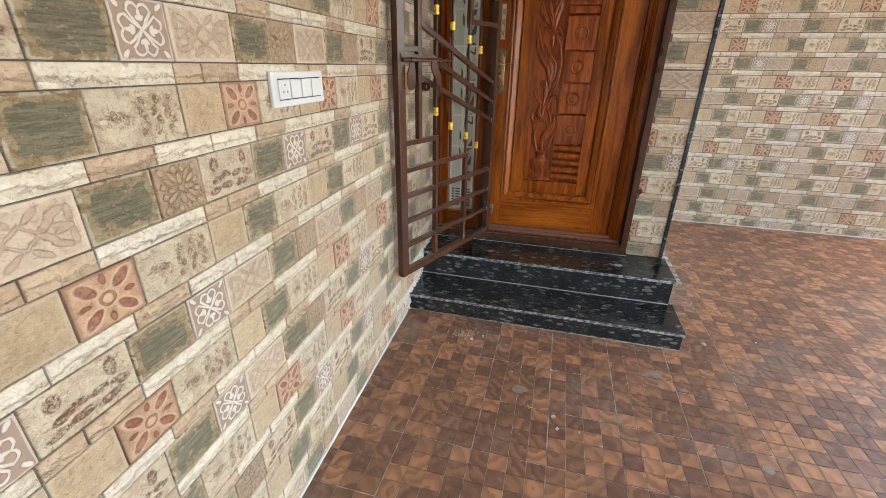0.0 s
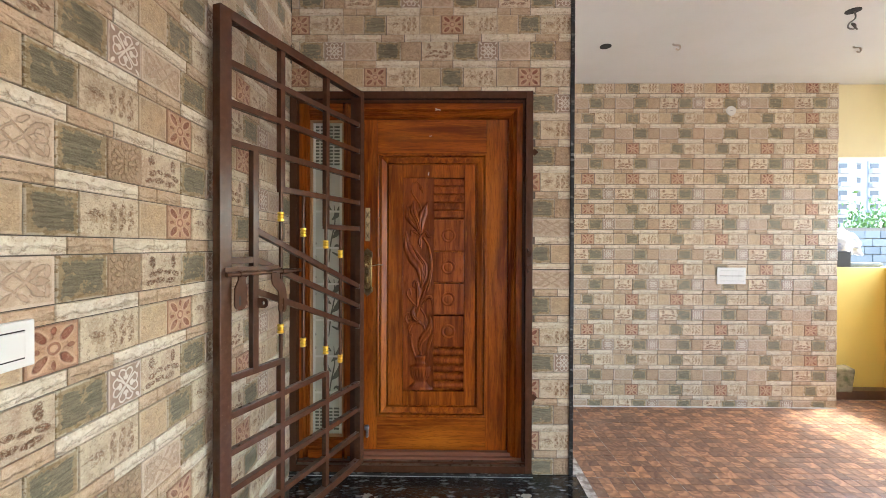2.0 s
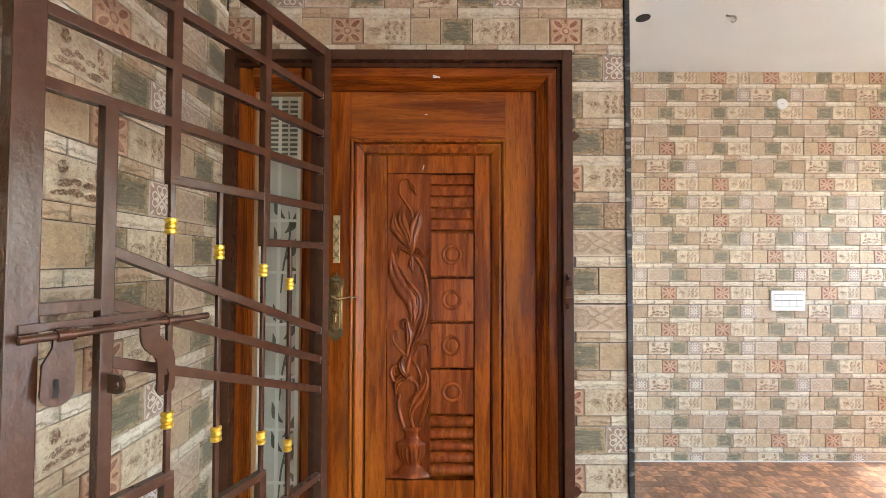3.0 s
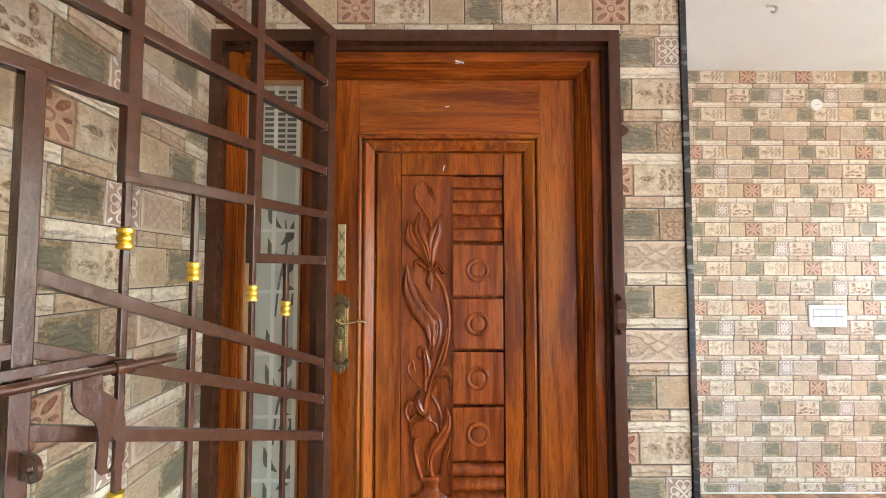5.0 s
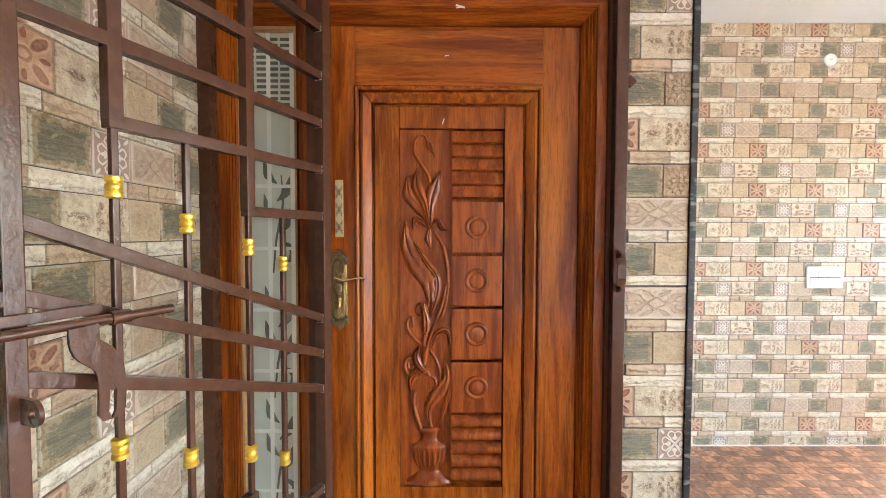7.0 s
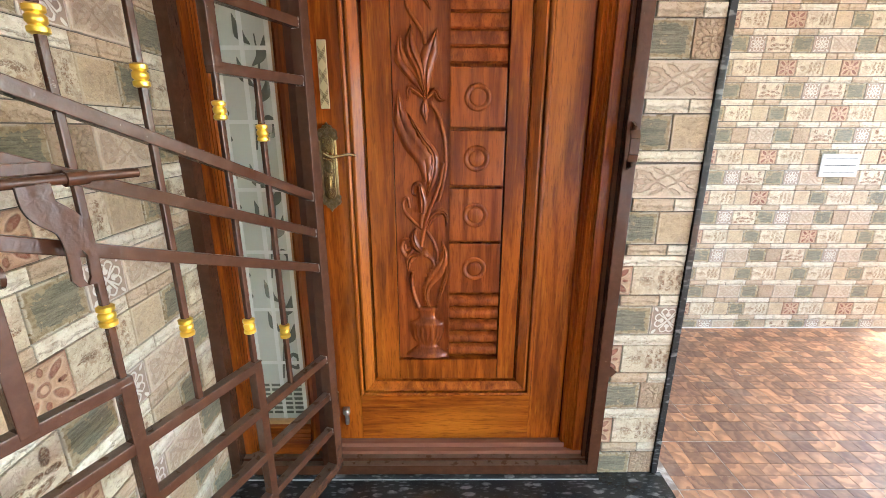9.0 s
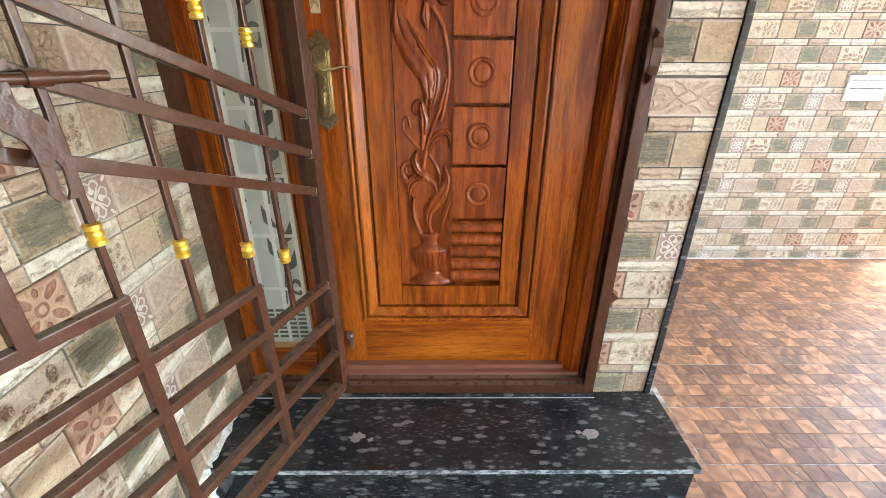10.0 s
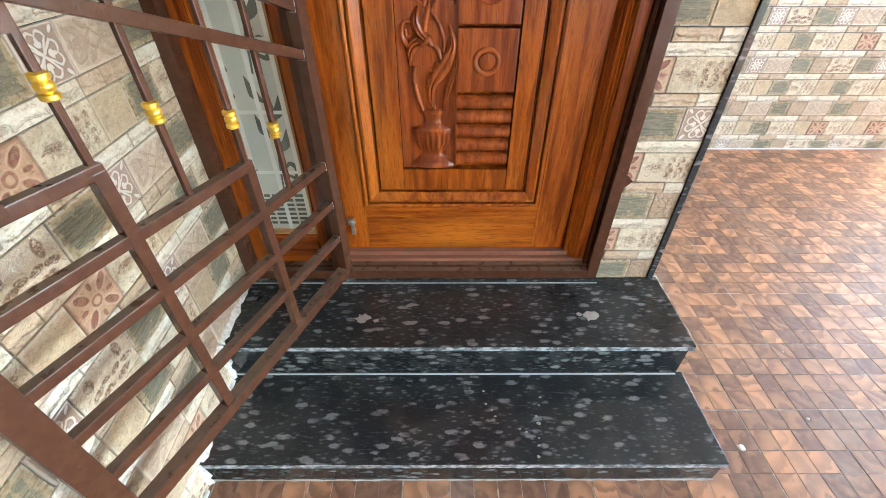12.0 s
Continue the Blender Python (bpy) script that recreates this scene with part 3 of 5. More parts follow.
def cement_fillet(label, a, b, w, seed, mat=None):
    """A ragged hand-laid run of white cement from a to b along an inner corner."""
    q = random.Random(seed)
    a, b = Vector(a), Vector(b)
    along = (b - a).normalized()
    other = Vector((0, 0, 1)) if abs(along.z) < 0.5 else Vector((0, -1, 0))
    out = Vector((1, 0, 0)) if abs(along.x) < 0.5 else Vector((0, -1, 0))
    n = max(6, int((b - a).length / 0.018))
    bm = bmesh.new()
    rows = []
    for i in range(n + 1):
        p = a + (b - a) * (i / n)
        k, h = w * q.uniform(0.55, 1.35), w * q.uniform(0.5, 1.5)
        rows.append([bm.verts.new(p), bm.verts.new(p + out * k), bm.verts.new(p + out * k * 0.45 + other * h * 0.45), bm.verts.new(p + other * h)])
    for u, v in zip(rows, rows[1:]):
        for k in range(4):
            bm.faces.new((u[k], u[(k + 1) % 4], v[(k + 1) % 4], v[k]))
    bm.faces.new(rows[0])
    bm.faces.new(rows[-1][::-1])
    bmesh.ops.recalc_face_normals(bm, faces=bm.faces)
    struct(smooth(mesh_object("trim", bm, mat or CEMENT), 60), label, "trim")


CEMENT = material("rough_white_cement", lambda: dict(color=blend(step(noise_tex(coords(), 55, 5, 0.7), 0.40, 0.65), (0.66, 0.64, 0.60), (0.42, 0.40, 0.36)), normal=bump(noise_tex(coords(), 160, 4), 0.5)), 0.9)

GREY_CEMENT = material("dusty_grey_cement", m_plaster((0.34, 0.32, 0.29), 0.5), 0.9)


def wall_x(y):
    """Face of the tiled side wall at y."""
    return LX + (DOOR_Y - y) * 0.0402 + 0.009


cement_fillet("ragged white cement fillet where the wall meets the step", (wall_x(5.80) - 0.004, 5.80, 0.1181), (wall_x(6.09) - 0.004, 6.09, 0.1181), 0.020, 1)
cement_fillet("ragged white cement fillet where the wall meets the step", (wall_x(6.12) - 0.004, 6.115, 0.2871), (wall_x(6.40) - 0.004, 6.40, 0.2871), 0.018, 2)
cement_fillet("ragged white cement fillet where the wall meets the step", (wall_x(6.10) - 0.004, 6.104, 0.1185), (wall_x(6.10) - 0.004, 6.104, 0.30), 0.020, 3)
cement_fillet("ragged white cement fillet where the wall meets the step", (wall_x(5.79) - 0.004, 5.787, 0.001), (wall_x(5.79) - 0.004, 5.787, 0.13), 0.020, 4)
cement_fillet("dusty grey cement line along the foot of the steps", (SL + 0.02, 5.7945, 0.004), (SR, 5.7945, 0.004), 0.0045, 5, GREY_CEMENT)
slab("core", SL, SR - 0.05, 6.15, 6.44, 0.119, 0.266, MORTAR, 0.0)

# ---- steel outer frame, timber frame, door, sidelight ----
door = empty("door_1", pose(0.17, 6.5, 0.30))
tagged(door, "closed carved teak entrance door in a brown steel outer frame", "door", kind="structure")


def dpart(name, bm, mat, label="", parent=None):
    bmesh.ops.translate(bm, verts=bm.verts, vec=(-0.17, -6.5, -0.30))
    return part(name, bm, mat, parent or door, label)


W = 0.04
steel_label = "dark brown painted steel frame member"
bm = one_box(FR_L, FR_L + W, 6.43, 6.50, FR_B, FR_T, 0.002)
dpart("steel_jamb", bm, STEEL, steel_label)
bm = one_box(FR_R - W, FR_R, 6.43, 6.50, FR_B, FR_T, 0.002)
box(bm, FR_R - W - 0.012, FR_R - W, 6.462, 6.50, FR_B + W, FR_T - W, 0.001)
dpart("steel_jamb", bm, STEEL, steel_label)
bm = one_box(FR_L + W, FR_R - W, 6.43, 6.50, FR_T - W, FR_T, 0.002)
box(bm, FR_L + W, FR_R - W, 6.462, 6.50, FR_T - W - 0.014, FR_T - W, 0.001)
dpart("steel_head", bm, STEEL, steel_label)
bm = one_box(FR_L + W, FR_R - W, 6.43, 6.50, FR_B, FR_B + W, 0.002)
box(bm, FR_L + W, FR_R - W, 6.455, 6.50, FR_B + W, FR_B + W + 0.012, 0.001)
dpart("steel_sill", bm, STEEL, steel_label)
dpart("steel_mullion", one_box(-0.305, -0.262, 6.432, 6.50, FR_B + W, FR_T - W, 0.002), STEEL, steel_label)

# timber jamb with flutes: steps across the reveal
JR = FR_R - W - 0.012


def fluted(x_out, x_in, z0, z1, axis, mitre=(0.0, 0.0)):
    """A jamb whose face steps back in rounded beads towards the opening."""
    bm = bmesh.new()
    s = 1 if x_in > x_out else -1
    w = abs(x_in - x_out)
    prof = [(0, 6.478), (0.42, 6.478), (0.46, 6.486), (0.52, 6.481), (0.58, 6.489), (0.64, 6.485), (0.70, 6.494), (0.77, 6.490), (0.84, 6.500), (0.92, 6.497), (1.0, 6.510), (1.0, 6.56), (0.0, 6.56)]
    ends = []
    for e, cut in zip((z0, z1), mitre):
        ring = []
        for k, y in prof:
            a, b = x_out + s * w * k, e + cut * k
            ring.append(bm.verts.new((a, y, b) if axis == "z" else (b, y, a)))
        ends.append(ring)
    n = len(prof)
    for i in range(n):
        bm.faces.new((ends[0][i], ends[0][(i + 1) % n], ends[1][(i + 1) % n], ends[1][i]))
    bm.faces.new(ends[0])
    bm.faces.new(ends[1][::-1])
    bmesh.ops.recalc_face_normals(bm, faces=bm.faces)
    return bm


HEAD_B = 2.345
HEAD_T = FR_T - W - 0.014
dpart("timber_jamb", fluted(JR, 0.602, 0.372, HEAD_T, "z", (0, HEAD_B - HEAD_T)), WOOD, "fluted varnished teak jamb")
dpart("timber_jamb", fluted(-0.334, -0.262, 0.372, HEAD_T, "z", (0, HEAD_B - HEAD_T)), WOOD, "fluted varnished teak jamb")
dpart("timber_head", fluted(HEAD_T, HEAD_B, -0.334, JR, "x", (0.072, 0.602 - JR)), WOOD_X, "fluted varnished teak door head")
bm = one_box(-0.262, JR, 6.475, 6.56, 0.3571, 0.372, 0.002)
box(bm, -0.262, JR, 6.495, 6.56, 0.372, 0.392, 0.003)
dpart("timber_sill", bm, material("worn_dark_timber_sill", lambda: dict(color=blend(noise_tex(coords(scale=(1, 9, 9)), 6), (0.15, 0.050, 0.026), (0.25, 0.115, 0.070))), 0.5), "dusty dark timber threshold")

# door leaf
LEAF_L, LEAF_R, LEAF_B, LEAF_T = -0.285, 0.6005, 0.393, 2.343
P1 = (-0.166, 0.476, 0.590, 2.141)
leaf = dpart("leaf", one_box(LEAF_L, LEAF_R, 6.571, 6.580, LEAF_B, LEAF_T), WOOD, "carved red-brown varnished teak door leaf")


def lpart(name, bm, mat, label="", sm=0):
    ob = dpart(name, bm, mat, label, leaf)
    return smooth(ob, sm) if sm else ob


lpart("stile", one_box(LEAF_L, P1[0], 6.52, 6.571, LEAF_B, LEAF_T, 0.002), WOOD)
lpart("stile", one_box(P1[1], LEAF_R, 6.52, 6.571, LEAF_B, LEAF_T, 0.002), WOOD)
lpart("rail", one_box(P1[0], P1[1], 6.5205, 6.571, P1[3], LEAF_T, 0.002), WOOD_X)
lpart("rail", one_box(P1[0], P1[1], 6.5205, 6.571, LEAF_B, P1[2], 0.002), WOOD_X, "brighter orange teak bottom rail")
bm = sweep_rect(bmesh.new(), *P1, [(-0.004, 6.519), (0.0, 6.513), (0.006, 6.511), (0.012, 6.514), (0.0135, 6.532), (0.0170, 6.532), (0.019, 6.518), (0.026, 6.516), (0.046, 6.526), (0.053, 6.530), (0.0545, 6.546), (0.058, 6.546), (0.0615, 6.540), (0.062, 6.571)])
bmesh.ops.recalc_face_normals(bm, faces=bm.faces)
lpart("moulding", bm, WOOD, "", 35)
CV = (-0.016, 0.348, 0.735, 2.002)
B0 = (P1[0] + 0.0635, P1[1] - 0.0635, P1[2] + 0.0635, P1[3] - 0.0635)
lpart("border_plank", one_box(B0[0], CV[0] - 0.0014, 6.533, 6.571, B0[2], B0[3], 0.0015), WOOD)
lpart("border_plank", one_box(CV[1] + 0.0014, B0[1], 6.533, 6.571, B0[2], B0[3], 0.0015), WOOD)
lpart("border_plank", one_box(CV[0], CV[1], 6.5335, 6.571, CV[3] + 0.0014, B0[3], 0.0015), WOOD)
lpart("border_plank", one_box(CV[0], CV[1], 6.5335, 6.571, B0[2], CV[2] - 0.0014, 0.0015), WOOD)
MID = 0.166
lpart("carved_field", one_box(CV[0], MID - 0.003, 6.549, 6.572, CV[2], CV[3]), WOOD_RED)
# right column: slats, four squares with rings, slats
edges = [1.757, 1.566, 1.379, 1.188, 0.996]
for top, bottom in zip(edges, edges[1:]):
    lpart("square_block", one_box(MID, CV[1] - 0.003, 6.537, 6.571, bottom + 0.005, top - 0.005, 0.004), WOOD_RED, "", 0)
    cz = (top + bottom) / 2
    bm = lathe(bmesh.new(), [(0.043, -0.001), (0.042, 0.0035), (0.038, 0.0055), (0.031, 0.0048), (0.0275, -0.0008), (0.026, -0.0008), (0.0245, 0.0030), (0.021, 0.0042), (0.001, 0.0045)], pose(0.254, 6.5375, cz, 90), 28)
    lpart("carved_ring", bm, WOOD_RED, "", 60)
for z0, z1 in ((1.760, 1.999), (0.745, 0.990)):
    h = (z1 - z0) / 5
    for i in range(5):
        bm = bmesh.new()
        a = z0 + i * h + 0.002
        rows = []
        flat = z0 > 1
        for k in range(9):
            t = k / 8
            y = (6.552 - 0.020 * math.sin(math.pi * t) ** 0.6) if not flat else (6.536 + 0.014 * t if t > 0.12 else 6.549 - 0.013 * t / 0.12)
            rows.append([bm.verts.new((x, y, a + (h - 0.003) * t)) for x in (MID + 0.001, CV[1] - 0.004)])
        for p, q in zip(rows, rows[1:]):
            bm.faces.new((p[0], p[1], q[1], q[0]))
        for side in (0, 1):
            bm.faces.new([r[side] for r in rows][::-1 if side == 0 else 1])
        lpart("slat", bm, WOOD_RED, "", 50)
lpart("divider", one_box(MID - 0.0035, MID + 0.0005, 6.540, 6.571, CV[2], CV[3]), WOOD_RED)


# carved vase of lilies
def at(cx, cy, low=False):
    """Carving layout units to metres on the leaf."""
    return (-0.018 + (cx - 78) / 1472, (1.458 - cy / 1472) if low else (2.004 - (cy - 66) / 1472))


def carve(name, pts, widths, low=False, ridge=0.0, h=0.011, teeth=0.0):
    bm = relief(bmesh.new(), [at(x, y, low) for x, y in pts], [w / 1472 for w in widths], 6.5492, h, ridge, 7, teeth)
    bmesh.ops.recalc_face_normals(bm, faces=bm.faces)
    lpart(name, bm, WOOD_RED, "", 60)


carve("carved_stem", [(236, 345), (225, 300), (190, 245), (158, 195), (155, 140), (175, 105), (205, 98), (222, 125)], [9, 9, 8, 7, 6])
carve("carved_bud", [(218, 118), (236, 150), (260, 206)], [4, 20, 1], ridge=0.4)
carve("carved_petal", [(228, 560), (185, 480), (125, 400), (120, 310)], [10, 30, 34, 6], ridge=0.35, h=0.013)
carve("carved_petal", [(232, 560), (205, 450), (165, 360), (172, 262)], [8, 30, 34, 2], ridge=0.35, h=0.016)
carve("carved_petal", [(238, 560), (240, 440), (258, 370), (292, 275)], [8, 34, 40, 2], ridge=0.35, h=0.015)
carve("carved_petal", [(232, 575), (195, 540), (160, 530), (148, 590)], [8, 20, 18, 2], ridge=0.3)
carve("carved_petal", [(240, 570), (275, 540), (300, 575), (328, 580)], [8, 16, 16, 3], ridge=0.3)
carve("carved_petal", [(232, 580), (228, 630), (240, 692)], [10, 22, 1], ridge=0.3)
carve("carved_stem", [(258, 590), (300, 660), (326, 770), (330, 880), (310, 1000), (290, 1060)], [11, 11, 10, 10, 9])
carve("carved_leaf", [(108, 535), (115, 660), (165, 770), (225, 850), (240, 960)], [2, 34, 48, 46, 20], ridge=0.45, h=0.012, teeth=-0.22)
carve("carved_leaf", [(150, 640), (215, 750), (270, 830), (270, 920), (235, 1040)], [2, 18, 22, 24, 6], ridge=0.4, h=0.010, teeth=0.2)
carve("carved_stem", [(222, 0), (230, 60), (226, 110)], [9, 8, 7], True)
carve("carved_stem", [(320, 0), (300, 100), (262, 200), (232, 290), (215, 360), (205, 420)], [10, 10, 11, 12, 12], True)
carve("carved_bud", [(202, 110), (216, 190), (214, 245)], [16, 30, 22], True, 0.35, 0.016)
carve("carved_curl", [(214, 130), (200, 98), (172, 108), (165, 145), (185, 160), (198, 135)], [7, 7, 7, 6, 5], True)
carve("carved_stem", [(212, 250), (205, 320)], [14, 12], True)
carve("carved_stem", [(212, 330), (165, 290), (125, 240), (118, 195), (140, 172), (150, 220)], [9, 9, 8, 7, 7], True)
carve("carved_leaf", [(232, 330), (260, 270), (310, 240), (336, 265), (332, 318)], [10, 20, 18, 14, 2], True, 0.35)
carve("carved_petal", [(222, 460), (180, 420), (165, 370), (180, 322)], [12, 26, 22, 4], True, 0.4, 0.015)
carve("carved_petal", [(165, 440), (130, 475), (105, 430), (118, 388), (150, 385)], [10, 12, 12, 10, 6], True)
carve("carved_petal", [(150, 430), (128, 440), (122, 410)], [8, 8, 6], True)
carve("carved_petal", [(215, 465), (165, 470), (140, 500), (136, 560)], [10, 24, 22, 3], True, 0.35, 0.013)
carve("carved_knot", [(200, 470), (218, 455), (235, 475)], [12, 24, 12], True, 0.0, 0.018)
carve("carved_stem", [(236, 345), (265, 390), (288, 450), (288, 500)], [9, 9, 8, 6], True)
carve("carved_stem", [(236, 470), (262, 495), (272, 530)], [12, 11, 9], True)
carve("carved_leaf", [(312, 395), (325, 470), (300, 540), (265, 590), (235, 640), (228, 700), (250, 770)], [2, 22, 34, 34, 24, 14, 8], True, 0.4, 0.012, 0.25)
carve("carved_leaf", [(330, 440), (338, 560), (310, 660), (285, 750)], [3, 14, 14, 4], True, 0.3, 0.008)
carve("carved_stem", [(160, 560), (152, 620), (168, 700), (195, 772)], [10, 11, 11, 10], True)
# the vase is a half-turned relief
bm = bmesh.new()
vx = at(232, 0)[0]
prof = [(0.031, 0.945), (0.041, 0.941), (0.041, 0.932), (0.030, 0.925), (0.027, 0.908), (0.033, 0.893), (0.062, 0.882), (0.064, 0.874), (0.062, 0.860), (0.060, 0.835), (0.050, 0.810), (0.036, 0.798), (0.036, 0.786), (0.045, 0.779), (0.060, 0.766), (0.076, 0.755), (0.078, 0.746)]
rings = []
for r, z in prof:
    ring = []
    for k in range(41):
        a = math.pi * k / 40
        flute = 1.0 - (0.17 * abs(math.sin(a * 10)) if 0.80 < z < 0.872 else 0.0)
        ring.append(bm.verts.new((vx - r * math.cos(a), 6.5492 - 0.36 * r * math.sin(a) * flute, z)))
    rings.append(ring)
for a, b in zip(rings, rings[1:]):
    for k in range(40):
        bm.faces.new((a[k], a[k + 1], b[k + 1], b[k]))
bm.faces.new(rings[0])
bm.faces.new(rings[-1][::-1])
bmesh.ops.recalc_face_normals(bm, faces=bm.faces)
lpart("carved_vase", bm, WOOD_RED, "fluted carved vase in relief", 50)

# lock plate, lever, upper pull plate, bottom bolt
plate = lpart("lock_plate", one_box(-0.2535, -0.1955, 6.514, 6.520, 1.345, 1.542, 0.002), BRASS, "satin brass lock plate with dark ornate ends", 40)
lpart("plate_groove", one_box(-0.2475, -0.2015, 6.5128, 6.5142, 1.347, 1.540, 0.0006), BRONZE, "dark recessed line round the plate")
bm = one_box(-0.2440, -0.2050, 6.510, 6.5130, 1.362, 1.526, 0.001)
for z in (1.362, 1.526):
    lathe(bm, [(0.0195, 0.0), (0.0195, 0.0022), (0.0185, 0.0026), (0.001, 0.0026)], pose(-0.2245, 6.5130, z, 90), 20)
lpart("face_plate", bm, BRASS)
for s, z in ((1, 1.540), (-1, 1.347)):
    bm = bmesh.new()
    half = [(0.0, 0.046), (0.006, 0.036), (0.013, 0.034), (0.017, 0.026), (0.025, 0.024), (0.031, 0.014), (0.029, 0.006), (0.031, -0.004), (0.026, -0.010)]
    rim = half + [(-u, v) for u, v in half[::-1][:-1]]
    front = [bm.verts.new((-0.2245 + u, 6.5125, z + s * v)) for u, v in rim]
    back = [bm.verts.new((-0.2245 + u * 1.06, 6.520, z + s * v * 1.04)) for u, v in rim]
    bm.faces.new(front)
    for k in range(len(rim)):
        bm.faces.new((front[k], front[(k + 1) % len(rim)], back[(k + 1) % len(rim)], back[k]))
    for dx, dz, rad in ((0, 0.030, 0.007), (-0.012, 0.020, 0.008), (0.012, 0.020, 0.008), (-0.022, 0.008, 0.007), (0.022, 0.008, 0.007), (0, 0.014, 0.006)):
        lathe(bm, [(rad, 0.0), (rad * 0.9, 0.003), (rad * 0.62, 0.0045), (rad * 0.4, 0.002), (0.0006, 0.0035)], pose(-0.2245 + dx, 6.5126, z + s * dz, 90), 10)
    bmesh.ops.recalc_face_normals(bm, faces=bm.faces)
    lpart("ornament", bm, BRONZE, "dark antique brass scrollwork")


def round_tube(bm, path, radii, n=10):
    """A round rod through the points of a path."""
    rows = []
    for i, p in enumerate(path):
        d = (path[min(i + 1, len(path) - 1)] - path[max(i - 1, 0)]).normalized()
        side = d.cross(Vector((0, 0, 1))).normalized()
        up = side.cross(d)
        k = i / (len(path) - 1) * (len(radii) - 1)
        j = min(int(k), len(radii) - 2)
        rad = radii[j] + (radii[j + 1] - radii[j]) * (k - j)
        rows.append([bm.verts.new(p + (side * math.cos(6.28319 * m / n) + up * math.sin(6.28319 * m / n)) * rad) for m in range(n)])
    for u, v in zip(rows, rows[1:]):
        for m in range(n):
            bm.faces.new((u[m], u[(m + 1) % n], v[(m + 1) % n], v[m]))
    bm.faces.new(rows[0][::-1])
    bm.faces.new(rows[-1])
    return bm


bm = lathe(bmesh.new(), [(0.014, 0.0), (0.013, 0.010), (0.009, 0.014), (0.009, 0.034), (0.012, 0.038), (0.001, 0.042)], pose(-0.223, 6.510, 1.486, 90), 16)
round_tube(bm, smooth_path([(-0.228, 6.472, 1.489), (-0.206, 6.470, 1.481), (-0.178, 6.470, 1.484), (-0.150, 6.471, 1.489), (-0.128, 6.472, 1.486)], 5), [0.009, 0.0065, 0.0045, 0.0042, 0.0045])
bmesh.ops.recalc_face_normals(bm, faces=bm.faces)
lpart("lever_handle", bm, BRASS, "curved brass lever handle", 50)
bm = lathe(bmesh.new(), [(0.0125, 0.0), (0.0125, 0.002), (0.009, 0.0035), (0.005, 0.0035), (0.004, 0.001), (0.001, 0.001)], pose(-0.2245, 6.510, 1.448, 90) @ Matrix.Diagonal((1.0, 1.5, 1.0, 1.0)), 16)
lpart("keyhole", bm, BRONZE)
bm = one_box(-0.2290, -0.2200, 6.502, 6.510, 1.384, 1.416, 0.002)
lathe(bm, [(0.009, 0.0), (0.008, 0.009), (0.001, 0.010)], pose(-0.2245, 6.510, 1.412, 90), 14)
lpart("key_cylinder", bm, BRASS)
bm = one_box(-0.236, -0.209, 6.513, 6.520, 1.626, 1.822, 0.001)
lpart("upper_plate", bm, IVORY, "ivory plate with dark lattice engraving")
bm = bmesh.new()
for z in (1.66, 1.72, 1.78):
    for s in (1, -1):
        for o in (-0.006, 0.0, 0.006):
            bar(bm, (-0.2345, 6.5126, z + o - s * 0.018), (-0.2105, 6.5126, z + o + s * 0.018), 0.0016, 0.001, 0)
lpart("engraving", bm, BRONZE)
bm = one_box(-0.238, -0.212, 6.505, 6.520, 0.512, 0.540, 0.003)
box(bm, -0.229, -0.216, 6.503, 6.520, 0.468, 0.520, 0.003)
lathe(bm, [(0.010, 0.0), (0.012, 0.006), (0.012, 0.014), (0.008, 0.018), (0.001, 0.018)], pose(-0.2225, 6.505, 0.533, 90), 14)
lpart("bottom_bolt", bm, material("dull_bolt_steel", lambda: dict(color=blend(noise_tex(coords(), 150, 3), (0.20, 0.19, 0.17), (0.42, 0.40, 0.36))), 0.35, 0.85), "small dull steel tower bolt", 40)
# scratches of old tape on the leaf
for x0, z0, dx, dz in ((0.132, 2.005 + 0.012, 0.006, 0.02), (0.14, 2.245, 0.014, 0.002)):
    bm = bmesh.new()
    bar(bm, (x0, 6.532 if z0 < 2.1 else 6.5198, z0), (x0 + dx, 6.532 if z0 < 2.1 else 6.5198, z0 + dz), 0.003, 0.001, 0)
    lpart("tape_scrap", bm, CHALK)
bm = bmesh.new()
bar(bm, (0.175, 6.4765, 2.392), (0.205, 6.4765, 2.384), 0.006, 0.001, 0)
bar(bm, (0.175, 6.4765, 2.383), (0.195, 6.4765, 2.385), 0.003, 0.001, 0)
dpart("tape_scrap", bm, CHALK)

# sidelight
window = empty("window_1", pose(-0.46, 6.5, 0.36))
tagged(window, "narrow frosted sidelight with clear etched flowers beside the door", "window", kind="structure")


def wpart(name, bm, mat, label="", parent=None):
    bmesh.ops.translate(bm, verts=bm.verts, vec=(0.46, -6.5, -0.36))
    return part(name, bm, mat, parent or window, label)


GL, GR, GB, GT = -0.560, -0.362, 0.470, 2.335
wpart("window_frame", fluted(FR_L + W, GL, 0.358, FR_T - W, "z"), WOOD, "fluted varnished teak frame")
wpart("window_frame", fluted(-0.305 - 0.0295, GR, 0.358, FR_T - W, "z"), WOOD, "varnished teak frame")
wpart("window_frame", fluted(FR_T - W - 0.014, GT, GL, GR, "x"), WOOD_X)
wpart("window_frame", fluted(0.358, GB, GL, GR, "x"), WOOD_X)
bm = bmesh.new()
sweep_rect(bm, GL, GR, GB, GT, [(0.0, 6.507), (0.008, 6.507), (0.012, 6.515), (0.012, 6.53)])
wpart("bead", bm, material("pale_teak_bead", lambda: dict(color=blend(noise_tex(coords(), 40), (0.36, 0.20, 0.08), (0.48, 0.29, 0.13))), 0.35), "paler teak glazing bead")


